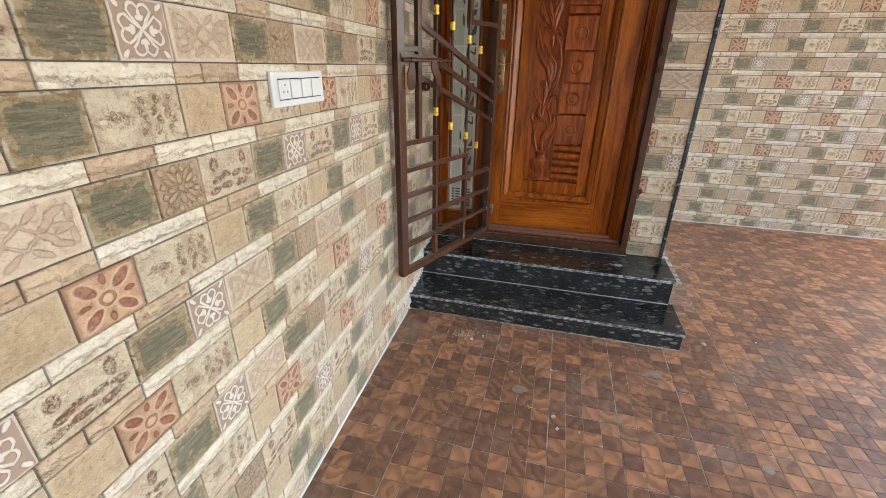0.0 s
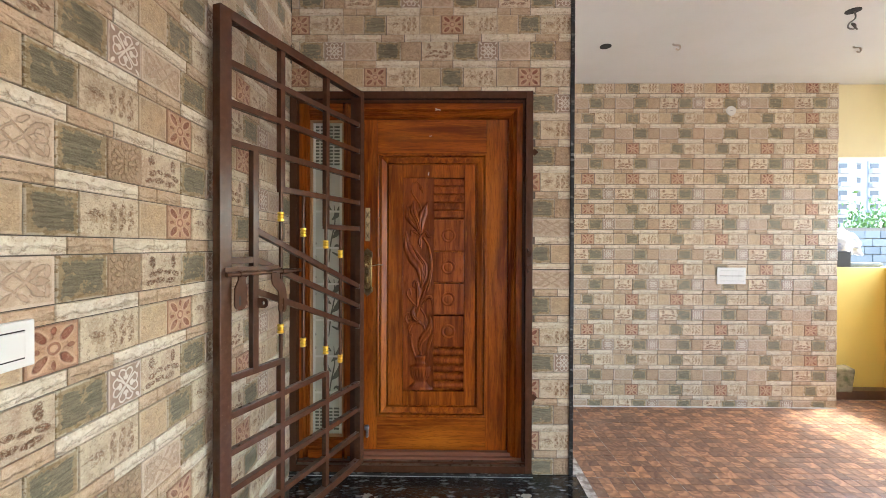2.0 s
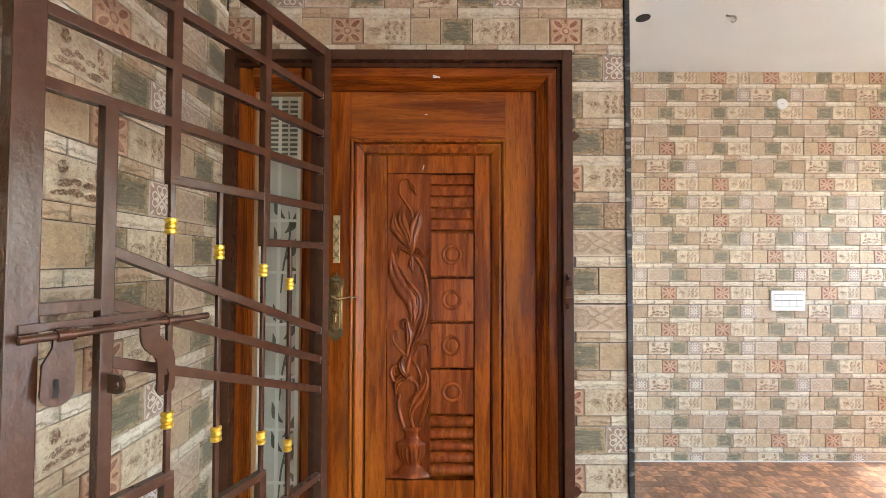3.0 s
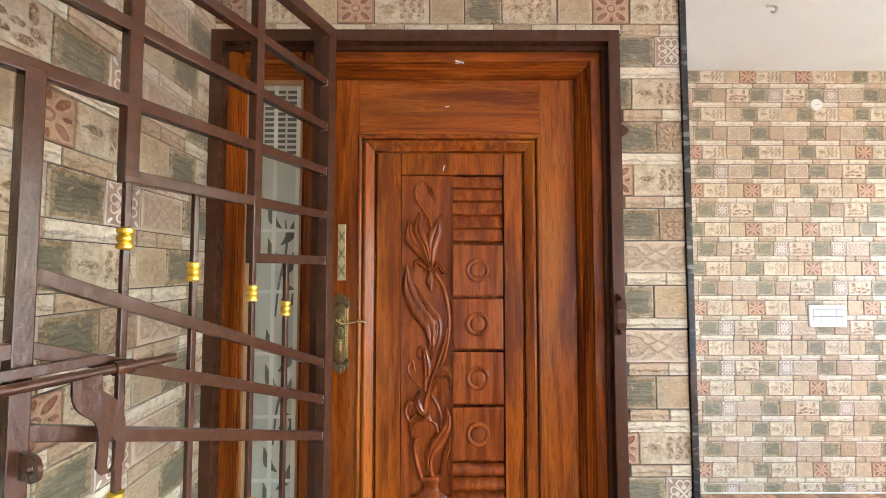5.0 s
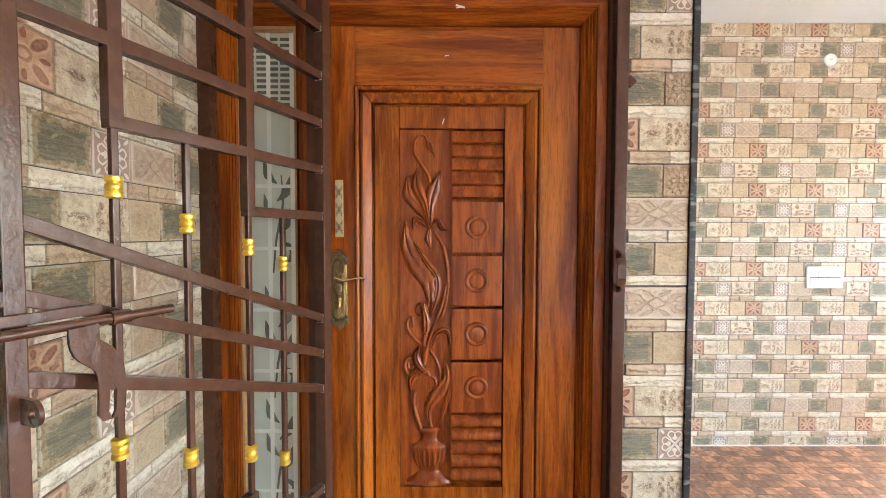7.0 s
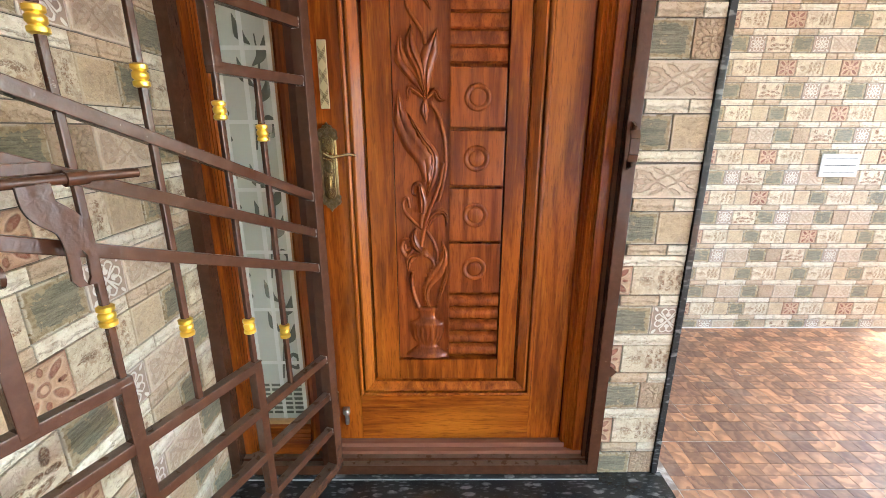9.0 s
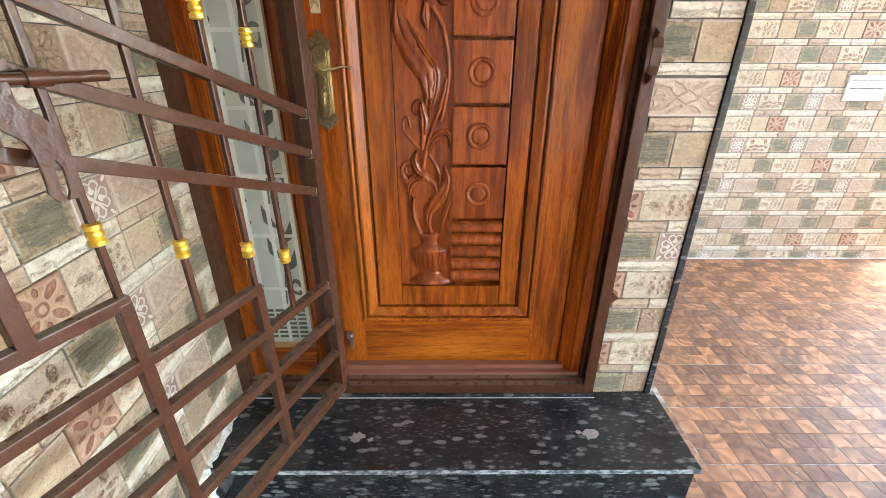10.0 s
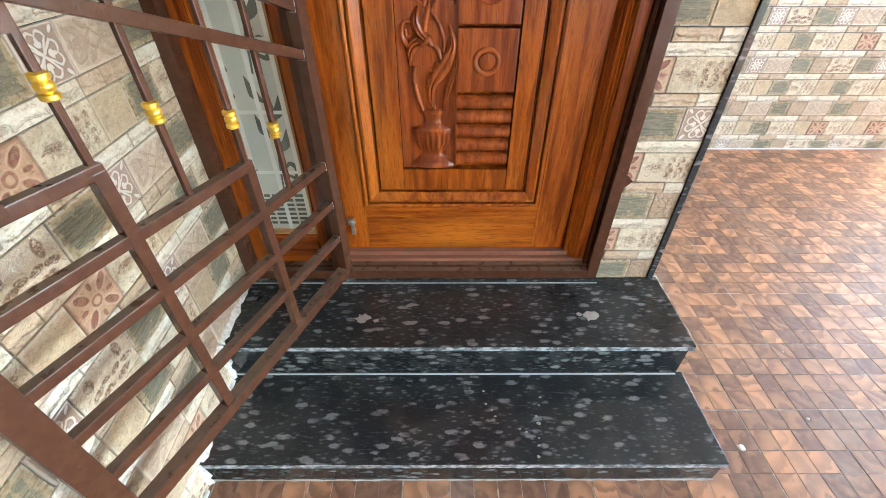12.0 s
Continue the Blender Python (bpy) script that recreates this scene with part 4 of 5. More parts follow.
def m_frost():
    n = noise_tex(coords(), 6, 3)
    return dict(color=blend(n, (0.50, 0.53, 0.43), (0.61, 0.63, 0.53)))


FROST = material("frosted_glass", m_frost, 0.32, Transmission_Weight=0.35)
CLEAR = material("clear_etched_glass", (0.22, 0.235, 0.185), 0.10, Transmission_Weight=0.35)
pane = wpart("pane", one_box(GL + 0.01, GR - 0.01, 6.527, 6.533, GB + 0.01, GT - 0.01), FROST, "greenish frosted glass pane")


def etched(points, widths):
    bm = relief(bmesh.new(), points, widths, 6.5268, 0.0005, 0, 6)
    bmesh.ops.recalc_face_normals(bm, faces=bm.faces)
    wpart("etched_line", bm, CLEAR, "", pane)


WHITE_ETCH = material("white_frosted_band", (0.78, 0.80, 0.74), 0.5)
for xa in (GL + 0.012, GL + 0.088, GR - 0.030):
    wpart("frosted_band", one_box(xa, xa + 0.014, 6.5258, 6.5266, GB + 0.012, GT - 0.012), WHITE_ETCH, "", pane)
for k in range(6):
    z = 0.72 + k * 0.215
    wpart("frosted_band", one_box(GL + 0.012, GR - 0.012, 6.5256, 6.5264, z, z + 0.012), WHITE_ETCH, "", pane)
for z0, n_ in ((2.075, 12), (0.505, 7)):
    for i in range(n_):
        z = z0 + i * 0.020
        for xa, xb in ((GL + 0.016, GL + 0.047), (GL + 0.055, GL + 0.088), (GL + 0.096, GL + 0.128), (GL + 0.136, GR - 0.016)):
            wpart("etched_line", one_box(xa, xb, 6.5262, 6.5268, z, z + 0.011), CLEAR, "", pane)
gx = -0.455
for base in (0.78, 1.18, 1.62):
    etched([(gx, base - 0.12), (gx + 0.012, base), (gx + 0.035, base + 0.12), (gx + 0.03, base + 0.22)], [0.003, 0.004, 0.004, 0.002])
    for s, dz in ((1, 0.02), (-1, 0.07), (1, 0.13), (-1, 0.19)):
        etched([(gx + 0.015, base + dz), (gx + 0.015 + s * 0.03, base + dz + 0.03), (gx + 0.015 + s * 0.045, base + dz + 0.085)], [0.002, 0.016, 0.001])
    etched([(gx + 0.02, base - 0.06), (gx + 0.055, base - 0.075), (gx + 0.065, base - 0.04), (gx + 0.045, base - 0.02), (gx + 0.03, base - 0.035)], [0.004, 0.008, 0.009, 0.008, 0.003])
for z in (0.72, 0.98, 1.06, 1.30, 1.40, 1.52, 1.60, 1.90):
    etched([(GL + 0.018, z), (GL + 0.024, z + 0.012), (GL + 0.02, z + 0.03)], [0.002, 0.007, 0.001])


# ---- steel grille gate, standing open ----
GATE_TURN = 21.0
gate = empty("grille_gate", pose(-0.238, 6.41, 0.40, 0, 0, -(90 + GATE_TURN)))
tagged(gate, "open dark brown steel grille gate with gold collars", "gate")


def gpart(name, bm, mat=STEEL, label="", sm=0):
    bmesh.ops.translate(bm, verts=bm.verts, vec=(0, 0, -0.40))
    ob = part(name, bm, mat, gate, label)
    return smooth(ob, sm) if sm else ob


def tube(name, u0, z0, u1, z1, w=0.025, d=0.025, y=0.0):
    return gpart(name, bar(bmesh.new(), (u0, y, z0), (u1, y, z1), w, d, 0.0022))


GW, GB_, GT_ = 0.937, 0.372, 2.458
FS = 0.037
tube("stile", FS / 2, GB_, FS / 2, GT_, FS, FS)
tube("stile", GW - 0.025, GB_, GW - 0.025, GT_, 0.05, FS)
tube("rail", FS, GT_ - FS / 2, GW - 0.05, GT_ - FS / 2, FS, FS - 0.001)
tube("rail", FS, GB_ + FS / 2, GW - 0.05, GB_ + FS / 2, FS, FS - 0.001)
U1, U2, UI = 0.622, 0.317, 0.768
RIGHT, LEFT = FS - 0.002, GW - 0.048
for z in (2.268, 2.122, 1.977):
    tube("crossbar", RIGHT, z, LEFT, z, 0.025, 0.025)
tube("crossbar", RIGHT, 1.836, U1 + 0.012, 1.836, 0.025, 0.024)
tube("crossbar", RIGHT, 1.692, U2 + 0.012, 1.692, 0.025, 0.024)
tube("upright", U1, 1.836, U1, GT_ - FS, 0.025, 0.0255)
tube("upright", U2, 1.692, U2, GT_ - FS, 0.025, 0.0255)
tube("upright", UI, 1.103, UI, 1.977, 0.027, 0.0265)
for a, b in ((1.655, 1.372), (1.540, 1.262), (1.415, 1.150)):
    tube("sloping_bar", RIGHT, b, UI - 0.010, a, 0.025, 0.024)
tube("crossbar", UI + 0.01, 1.541, LEFT, 1.541, 0.025, 0.024)
for z in (0.830, 0.688, 0.548):
    tube("crossbar", RIGHT, z, LEFT, z, 0.025, 0.025)
tube("crossbar", U1 - 0.012, 1.105, LEFT, 1.105, 0.025, 0.024)
tube("crossbar", U2 - 0.012, 0.967, LEFT, 0.967, 0.025, 0.024)
tube("upright", U1, GB_ + FS, U1, 1.105, 0.025, 0.0255)
tube("upright", U2, GB_ + FS, U2, 0.967, 0.025, 0.0255)
for u, top, bottom, kz in ((U1, 1.836, 1.105, (1.720, 1.243)), (0.481, 1.836, 0.967, (1.658, 1.155)), (U2, 1.692, 0.967, (1.604, 1.082)), (0.197, 1.692, 0.830, (1.555, 1.010))):
    tube("thin_rod", u, bottom, u, top, 0.0125, 0.0125)
    for z in kz:
        bm = lathe(bmesh.new(), [(0.010, -0.021), (0.0145, -0.018), (0.0145, -0.011), (0.0105, -0.008), (0.0140, -0.004), (0.0140, 0.004), (0.0105, 0.008), (0.0145, 0.011), (0.0145, 0.018), (0.010, 0.021)], pose(u, 0, z), 16)
        gpart("collar", bm, GOLD, "gold ringed collar", 50)
for z in (2.268, 2.122, 1.977, 1.836, 1.692, 1.372, 1.262, 1.150, 0.830, 0.688, 0.548):
    gpart("worn_end", one_box(RIGHT + 0.001, RIGHT + 0.0038, -0.0125, 0.0133, z - 0.0133, z + 0.0133, 0.0006), PRIMER, "paint worn to pale primer")
# sliding bolt with hasp and lock eye, on the face towards the camera
FY = 0.030
bm = lathe(bmesh.new(), [(0.0085, 0.0), (0.0085, 0.38), (0.001, 0.381)], pose(0.545, FY + 0.006, 1.491, 0, 90, 0), 14)
gpart("slide_bolt", bm, STEEL, "round brown sliding bolt", 40)
for u in (0.625, 0.84):
    bm = lathe(bmesh.new(), [(0.0125, 0.0), (0.0125, 0.03), (0.001, 0.03)], pose(u, FY + 0.006, 1.491, 0, 90, 0), 14)
    gpart("bolt_guide", bm, STEEL, "", 40)
gpart("bolt_plate", one_box(0.66, LEFT + 0.03, FY - 0.012, FY - 0.006, 1.500, 1.517, 0.001))


def hasp(u, z):
    bm = bmesh.new()
    prof = smooth_path([(u, 0, z), (u - 0.004, 0, z - 0.035), (u - 0.032, 0, z - 0.065), (u - 0.040, 0, z - 0.105), (u - 0.038, 0, z - 0.165)], 5)
    n = len(prof)
    # two strips that part round the open slot
    for sign in (-1, 1):
        rows = []
        for i, p in enumerate(prof):
            d = (prof[min(i + 1, n - 1)] - prof[max(i - 1, 0)]).normalized()
            side = Vector((d.z, 0, -d.x)) * sign
            outer = 0.021 if i < n - 1 else 0.013
            inner = 0.0055 if n - 6 < i < n - 1 else 0.0
            rows.append([bm.verts.new(p + side * w + Vector((0, y, 0))) for w, y in ((outer, FY + 0.012), (outer, FY + 0.018), (inner, FY + 0.018), (inner, FY + 0.012))])
        for a, b in zip(rows, rows[1:]):
            for m in range(4):
                bm.faces.new((a[m], a[(m + 1) % 4], b[(m + 1) % 4], b[m]))
        bm.faces.new(rows[0])
        bm.faces.new(rows[-1][::-1])
    bmesh.ops.recalc_face_normals(bm, faces=bm.faces)
    gpart("hasp", bm, STEEL, "curved flat steel hasp with a slot")


hasp(0.700, 1.487)
bm = bmesh.new()
ring = [(0.866 + 0.027 * math.cos(radians(a)), 1.385 + 0.027 * math.sin(radians(a))) for a in range(180, 361, 15)] + [(0.891, 1.44), (0.876, 1.468), (0.874, 1.492), (0.842, 1.492), (0.844, 1.468), (0.838, 1.44)]
faces = [[bm.verts.new((p, y, h)) for p, h in ring] for y in (FY + 0.004, FY + 0.010)]
bm.faces.new(faces[0])
bm.faces.new(faces[1][::-1])
for k in range(len(ring)):
    n = (k + 1) % len(ring)
    bm.faces.new((faces[0][k], faces[0][n], faces[1][n], faces[1][k]))
bmesh.ops.recalc_face_normals(bm, faces=bm.faces)
gpart("hasp", bm, STEEL, "flat steel hasp with a rounded end")
gpart("hasp_slot", one_box(0.865, 0.874, FY + 0.0102, FY + 0.0108, 1.375, 1.41), DARK)
# lock eye: a flat tab with a rounded end and an open hole, standing off the upright
bm = bmesh.new()
rows = []
for i in range(24):
    a = 2 * math.pi * i / 24
    c, n = math.cos(a), math.sin(a)
    outer = (0.020 * c, 0.020 * n) if c > 0 else (-0.030 if abs(n) < 0.9 else 0.0, 0.020 * n / max(abs(n), 0.72))
    rows.append([(UI + dx, FY + 0.022 + y, 1.374 + z) for dx, (y, z) in ((-0.003, outer), (0.003, outer), (0.003, (0.0075 * c, 0.0085 * n)), (-0.003, (0.0075 * c, 0.0085 * n)))])
rows = [[bm.verts.new(p) for p in row] for row in rows]
for a, b in zip(rows, rows[1:] + rows[:1]):
    for k in range(4):
        bm.faces.new((a[k], a[(k + 1) % 4], b[(k + 1) % 4], b[k]))
bmesh.ops.recalc_face_normals(bm, faces=bm.faces)
gpart("lock_eye", bm, STEEL, "flat steel lock eye with a round hole", 40)
for z in (0.62, 1.42, 2.25):
    gpart("hinge", lathe(bmesh.new(), [(0.010, -0.05), (0.010, 0.05), (0.001, 0.0505)], pose(-0.012, 0.0, z), 12), STEEL, "", 40)

# latch keeper and strike pads on the jamb
bm = bmesh.new()
for a, b in zip(((0.702, 6.428, 1.575), (0.702, 6.398, 1.562), (0.702, 6.392, 1.54), (0.702, 6.392, 1.495), (0.702, 6.398, 1.473)), ((0.702, 6.398, 1.562), (0.702, 6.392, 1.54), (0.702, 6.392, 1.495), (0.702, 6.398, 1.473), (0.702, 6.428, 1.46))):
    bar(bm, a, b, 0.028, 0.006, 0.001)
dpart("bolt_keeper", bm, STEEL, "bent steel bolt keeper")
bm = bmesh.new()
for z in (2.135, 0.735):
    lathe(bm, [(0.021, 0.0), (0.021, 0.004), (0.001, 0.004)], pose(0.742, 6.448, z, 90), 4)
dpart("anchor_plate", bm, STEEL, "small diamond fixing plate")

# ---- switch plates, ceiling fittings ----
def switch_plate(name, label, w, h, cols, rows_, m):
    thing = empty(name, m)
    tagged(thing, label, "switch")
    part("plate", one_box(-w / 2, w / 2, -0.012, 0.0, -h / 2, h / 2, 0.004), PLASTIC, thing)
    cw, ch = (w * 0.84) / cols, (h * 0.62) / rows_
    for r in range(rows_):
        for c in range(cols):
            x, z = -w * 0.42 + cw * (c + 0.5), h * 0.31 - ch * (r + 0.5)
            part("rocker", one_box(x - cw * 0.46, x + cw * 0.46, -0.0175, -0.0141, z - ch * 0.44, z + ch * 0.44, 0.0015), PLASTIC, thing)
            for s in (1, -1):
                part("gap", one_box(x - cw * 0.46, x + cw * 0.46, -0.0152, -0.0142, z + s * ch * 0.47 - 0.0012, z + s * ch * 0.47 + 0.0012), DARK, thing)
    return thing


sw = switch_plate("switch_plate", "white four-gang switch plate with a socket on the tiled side wall", 0.284, 0.093, 4, 1, wall_left.matrix_world @ pose(-1.718, -0.009, 1.402))
bm = bmesh.new()
for dx, dz in ((-0.010, -0.006), (0.010, -0.006), (0.0, 0.012)):
    lathe(bm, [(0.0035, 0.0), (0.0035, 0.0008), (0.0005, 0.0008)], pose(-0.088 + dx, -0.0176, dz, 90), 10)
part("socket_holes", bm, material("grey_socket", (0.35, 0.35, 0.35), 0.5), sw)
switch_plate("switch_plate", "white eight-gang switch plate on the far tiled wall", 0.280, 0.165, 4, 2, pose(3.050, FAR_Y - 0.0125, 1.315))
disc = empty("junction_cover", pose(3.04, FAR_Y - 0.0125, 2.946))
tagged(disc, "round white junction box cover high on the tiled wall", "cover")
part("cap", lathe(bmesh.new(), [(0.048, 0.0), (0.047, 0.007), (0.040, 0.010), (0.001, 0.010)], pose(0, 0, 0, 90), 28), PLASTIC, disc)
bm = one_box(-0.012, 0.012, -0.0116, -0.0104, -0.002, 0.002)
part("mark", bm, material("grey_mark", (0.3, 0.3, 0.3), 0.6), disc)

for x, y in ((1.52, 7.468), (3.02, 6.967)):
    hole = lathe(bmesh.new(), [(0.045, -0.004), (0.045, -0.001), (0.001, -0.001)], pose(0, 0, 0), 24)
    thing = empty("ceiling_hole", pose(x, y, CEIL))
    tagged(thing, "dark round lamp cut-out in the white ceiling", "light cut-out")
    part("opening", hole, DARK, thing)
WIRE = material("grey_wire", (0.12, 0.11, 0.10), 0.5)
PALE_METAL = material("painted_hook_metal", (0.45, 0.40, 0.33), 0.4, 0.3)


def loop_of(name, label, cat, m, pts, r, mat):
    thing = empty(name, m)
    tagged(thing, label, cat)
    bm = bmesh.new()
    path = smooth_path(pts, 5)
    for p, q in zip(path, path[1:]):
        bar(bm, p, q, r, r, 0)
    part("wire", bm, mat, thing)


loop_of("hanging_wire", "short looped grey wire hanging from the ceiling cut-out", "wire", pose(3.02, 6.967, CEIL),
        [(0.01, 0, -0.002), (0.015, 0, -0.05), (-0.02, 0.01, -0.085), (-0.03, 0, -0.12), (0.01, 0, -0.125), (0.015, 0, -0.095), (-0.01, 0, -0.09), (0.03, 0, -0.13)], 0.007, WIRE)
for x, y in ((2.069, 7.43), (3.542, 7.48)):
    loop_of("ceiling_hook", "small metal fan hook in the white ceiling", "hook", pose(x, y, CEIL),
            [(-0.03, 0, -0.001), (-0.02, 0, -0.012), (0.02, 0, -0.012), (0.03, 0, -0.03), (0.015, 0, -0.05), (-0.005, 0, -0.04)], 0.009, PALE_METAL)
vent = empty("drain_cover", pose(SIDE_X - 0.0, 8.33, 0.24, 0, 0, 90))
tagged(vent, "round white cover low on the yellow wall", "cover")
part("cap", lathe(bmesh.new(), [(0.055, 0.0), (0.053, 0.010), (0.030, 0.014), (0.001, 0.012)], pose(0, 0, 0, 90, 0, -180), 20), PLASTIC, vent)

# ---- beyond the low wall ----
CONCRETE = material("grey_concrete_block", lambda: dict(color=blend(noise_tex(coords(), 8, 4), blend(piece_random(), (0.09, 0.105, 0.11), (0.165, 0.185, 0.195)), (0.13, 0.145, 0.15)), normal=bump(noise_tex(coords(), 60), 0.3)), 0.9)
block_wall = struct(mesh_object("wall_blocks", one_box(4, 30, 15.06, 15.2, -0.2, 2.12), MORTAR), "unplastered grey concrete block boundary wall", "wall")
rng = random.Random(4)
bmb = one_box(-0.195, 0.195, -0.03, 0.03, -0.095, 0.095, 0.008)
me_block = bpy.data.meshes.new("block")
bmb.to_mesh(me_block)
bmb.free()
me_block.materials.append(CONCRETE)
for r in range(10):
    for c in range(28):
        b = new("block", me_block)
        b.parent = block_wall
        b.location = (7.0 + c * 0.40 + (0.2 if r % 2 else 0), 15.03 + rng.uniform(-0.008, 0.008), 0.1 + r * 0.205)

CONC_WHITE = material("white_apartment_render", m_plaster((0.38, 0.38, 0.39), 0.3), 0.8)
CONC_GREY = material("grey_apartment_render", m_plaster((0.20, 0.21, 0.23), 0.3), 0.8)
MAROON = material("maroon_render", (0.16, 0.06, 0.06), 0.8)
WIN = material("dark_window_glass", (0.05, 0.055, 0.065), 0.3)


def apartment(x, y, w, d, floors, grey_cols):
    thing = empty("apartment_building", pose(x, y, 0))
    tagged(thing, "distant white apartment block with grey bands and balconies", "building")
    h = floors * 3.0
    part("wall", one_box(-w / 2, w / 2, 0, d, -0.1, h), CONC_WHITE, thing)
    part("roof", one_box(-w / 2 - 0.2, w / 2 + 0.2, -0.2, d + 0.2, h, h + 0.5), CONC_WHITE, thing)
    n = int(w / 3.4)
    for f in range(floors):
        for i in range(n):
            cx = -w / 2 + (i + 0.5) * w / n
            z = f * 3.0
            if i in grey_cols:
                part("balcony", one_box(cx - 1.3, cx + 1.3, -1.0, 0.0, z + 0.1, z + 1.1, 0.02), CONC_WHITE, thing)
                part("window", one_box(cx - 0.9, cx + 0.9, -0.06, 0.02, z + 1.1, z + 2.3), WIN, thing)
            else:
                wi = part("window", one_box(cx - 0.4, cx + 0.4, -0.05, 0.02, z + 1.0, z + 2.1), WIN, thing)
                part("sunshade", one_box(cx - 0.75, cx + 0.75, -0.5, 0.0, z + 2.3, z + 2.42), CONC_WHITE, wi)
    for i in grey_cols:
        cx = -w / 2 + (i + 0.5) * w / n
        part("grey_band", one_box(cx - 1.65, cx - 1.35, -0.10, 0.0, 0, h), CONC_GREY, thing)
    part("maroon_band", one_box(w / 2 - 3.2, w / 2 - 1.2, -0.12, 0.0, 0, h), MAROON, thing)


apartment(91, 98, 24, 12, 12, (1, 2, 4, 6))
apartment(121, 104, 30, 12, 13, (0, 2, 3, 5, 7))

# bush in front of the block wall
LEAF = material("green_leaf", lambda: dict(color=blend(piece_random(), (0.05, 0.11, 0.02), (0.13, 0.24, 0.05))), 0.6)
bush = empty("bush", pose(12.3, 16.2, 0))
tagged(bush, "green leafy bush growing behind the grey block wall", "bush")
bm = bmesh.new()
for k in range(7):
    a = rng.uniform(0, 6.28)
    bar(bm, (0, 0, -0.1), (0.35 * math.cos(a), 0.3 * math.sin(a), 1.7 + rng.random() * 0.6), 0.03, 0.03, 0)
part("trunk", bm, material("bush_bark", (0.12, 0.09, 0.06), 0.9), bush)
bm = bmesh.new()
for k in range(1400):
    c = Vector((rng.gauss(0, 0.42), rng.gauss(0, 0.35), 1.9 + rng.gauss(0, 0.42)))
    m = Matrix.Translation(c) @ Euler((rng.uniform(0, 6), rng.uniform(0, 6), rng.uniform(0, 6))).to_matrix().to_4x4()
    s = rng.uniform(0.04, 0.09)
    bm.faces.new([bm.verts.new(m @ Vector(p)) for p in ((-s, 0, 0), (0, s * 0.45, 0.01), (s, 0, 0), (0, -s * 0.45, 0.01))])
part("crown", bm, LEAF, bush)

# bundle and crate on top of the low wall, broken pot on the ledge
sack = empty("wrapped_bundle", pose(4.62, BACK_Y + 0.09, 1.39))
tagged(sack, "white and blue plastic-wrapped bundle on a dark crate", "bundle")
bm = bmesh.new()
bmesh.ops.create_icosphere(bm, subdivisions=4, radius=1.0)
for v in bm.verts:
    n_ = noise.noise(v.co * 2.2) * 0.35 + noise.noise(v.co * 6) * 0.12
    v.co = Vector((v.co.x * 0.19, v.co.y * 0.10, v.co.z * 0.13)) * (1 + n_)
    v.co += Vector((-0.05, 0, 0.27))
    if v.co.x > 0.02:
        v.co.z -= (v.co.x - 0.02) * 0.9
smooth(part("sheet", bm, material("white_plastic_sheet", lambda: dict(color=blend(step(noise_tex(coords(), 9, 3), 0.45, 0.6), (0.72, 0.72, 0.70), (0.42, 0.46, 0.58))), 0.4), sack), 80)
part("crate", one_box(-0.38, -0.02, -0.08, 0.08, 0.0, 0.17, 0.006), material("dark_crate", (0.035, 0.03, 0.025), 0.8), sack)
part("rubble", one_box(-0.02, 0.34, -0.07, 0.07, 0.0, 0.05, 0.02), CONCRETE, sack)

pot = empty("flower_pot", pose(4.30, BACK_Y - 0.10, 0.095))
tagged(pot, "mossy stone block planter standing on the brown ledge", "planter")
bm = one_box(-0.19, 0.17, -0.065, 0.075, 0.0, 0.24, 0.015)
for v in bm.verts:
    v.co += Vector((noise.noise(v.co * 9), noise.noise(v.co * 9 + Vector((5, 0, 0))), noise.noise(v.co * 7))) * 0.02
    if v.co.z > 0.2:
        v.co.x *= 1.18
part("body", bm, material("mossy_stone", lambda: dict(color=blend(step(noise_tex(coords(), 14, 4), 0.4, 0.65), (0.30, 0.25, 0.15), (0.13, 0.13, 0.06)), normal=bump(noise_tex(coords(), 40), 0.5)), 0.9), pot)
bm = bmesh.new()
bar(bm, (-0.12, 0, 0.23), (-0.15, 0.0, 0.42), 0.008, 0.008, 0)
bar(bm, (-0.15, 0, 0.42), (-0.13, 0.0, 0.47), 0.006, 0.006, 0)
part("stalk", bm, material("dry_stalk", (0.22, 0.19, 0.09), 0.9), pot)

# ---- crumbs and stains on the floor ----
PLASTER_STAIN = material("dried_cement_splash", lambda: dict(color=blend(noise_tex(coords(), 60), (0.20, 0.18, 0.16), (0.36, 0.33, 0.29))), 0.85)


def splash(x, y, r, z=0.0055, n=14, seed=1):
    q = random.Random(seed)
    bm = bmesh.new()
    c = bm.verts.new((0, 0, 0.0012))
    ring = [bm.verts.new((r * q.uniform(0.55, 1.15) * math.cos(k * 6.283 / n), r * q.uniform(0.45, 0.95) * math.sin(k * 6.283 / n), 0.0)) for k in range(n)]
    for k in range(n):
        bm.faces.new((c, ring[k], ring[(k + 1) % n]))
    ob = mesh_object("cement_splash", bm, PLASTER_STAIN)
    ob.matrix_world = pose(x, y, z)
    tagged(ob, "dried grey cement splash on the surface", "stain", "cement splashes")


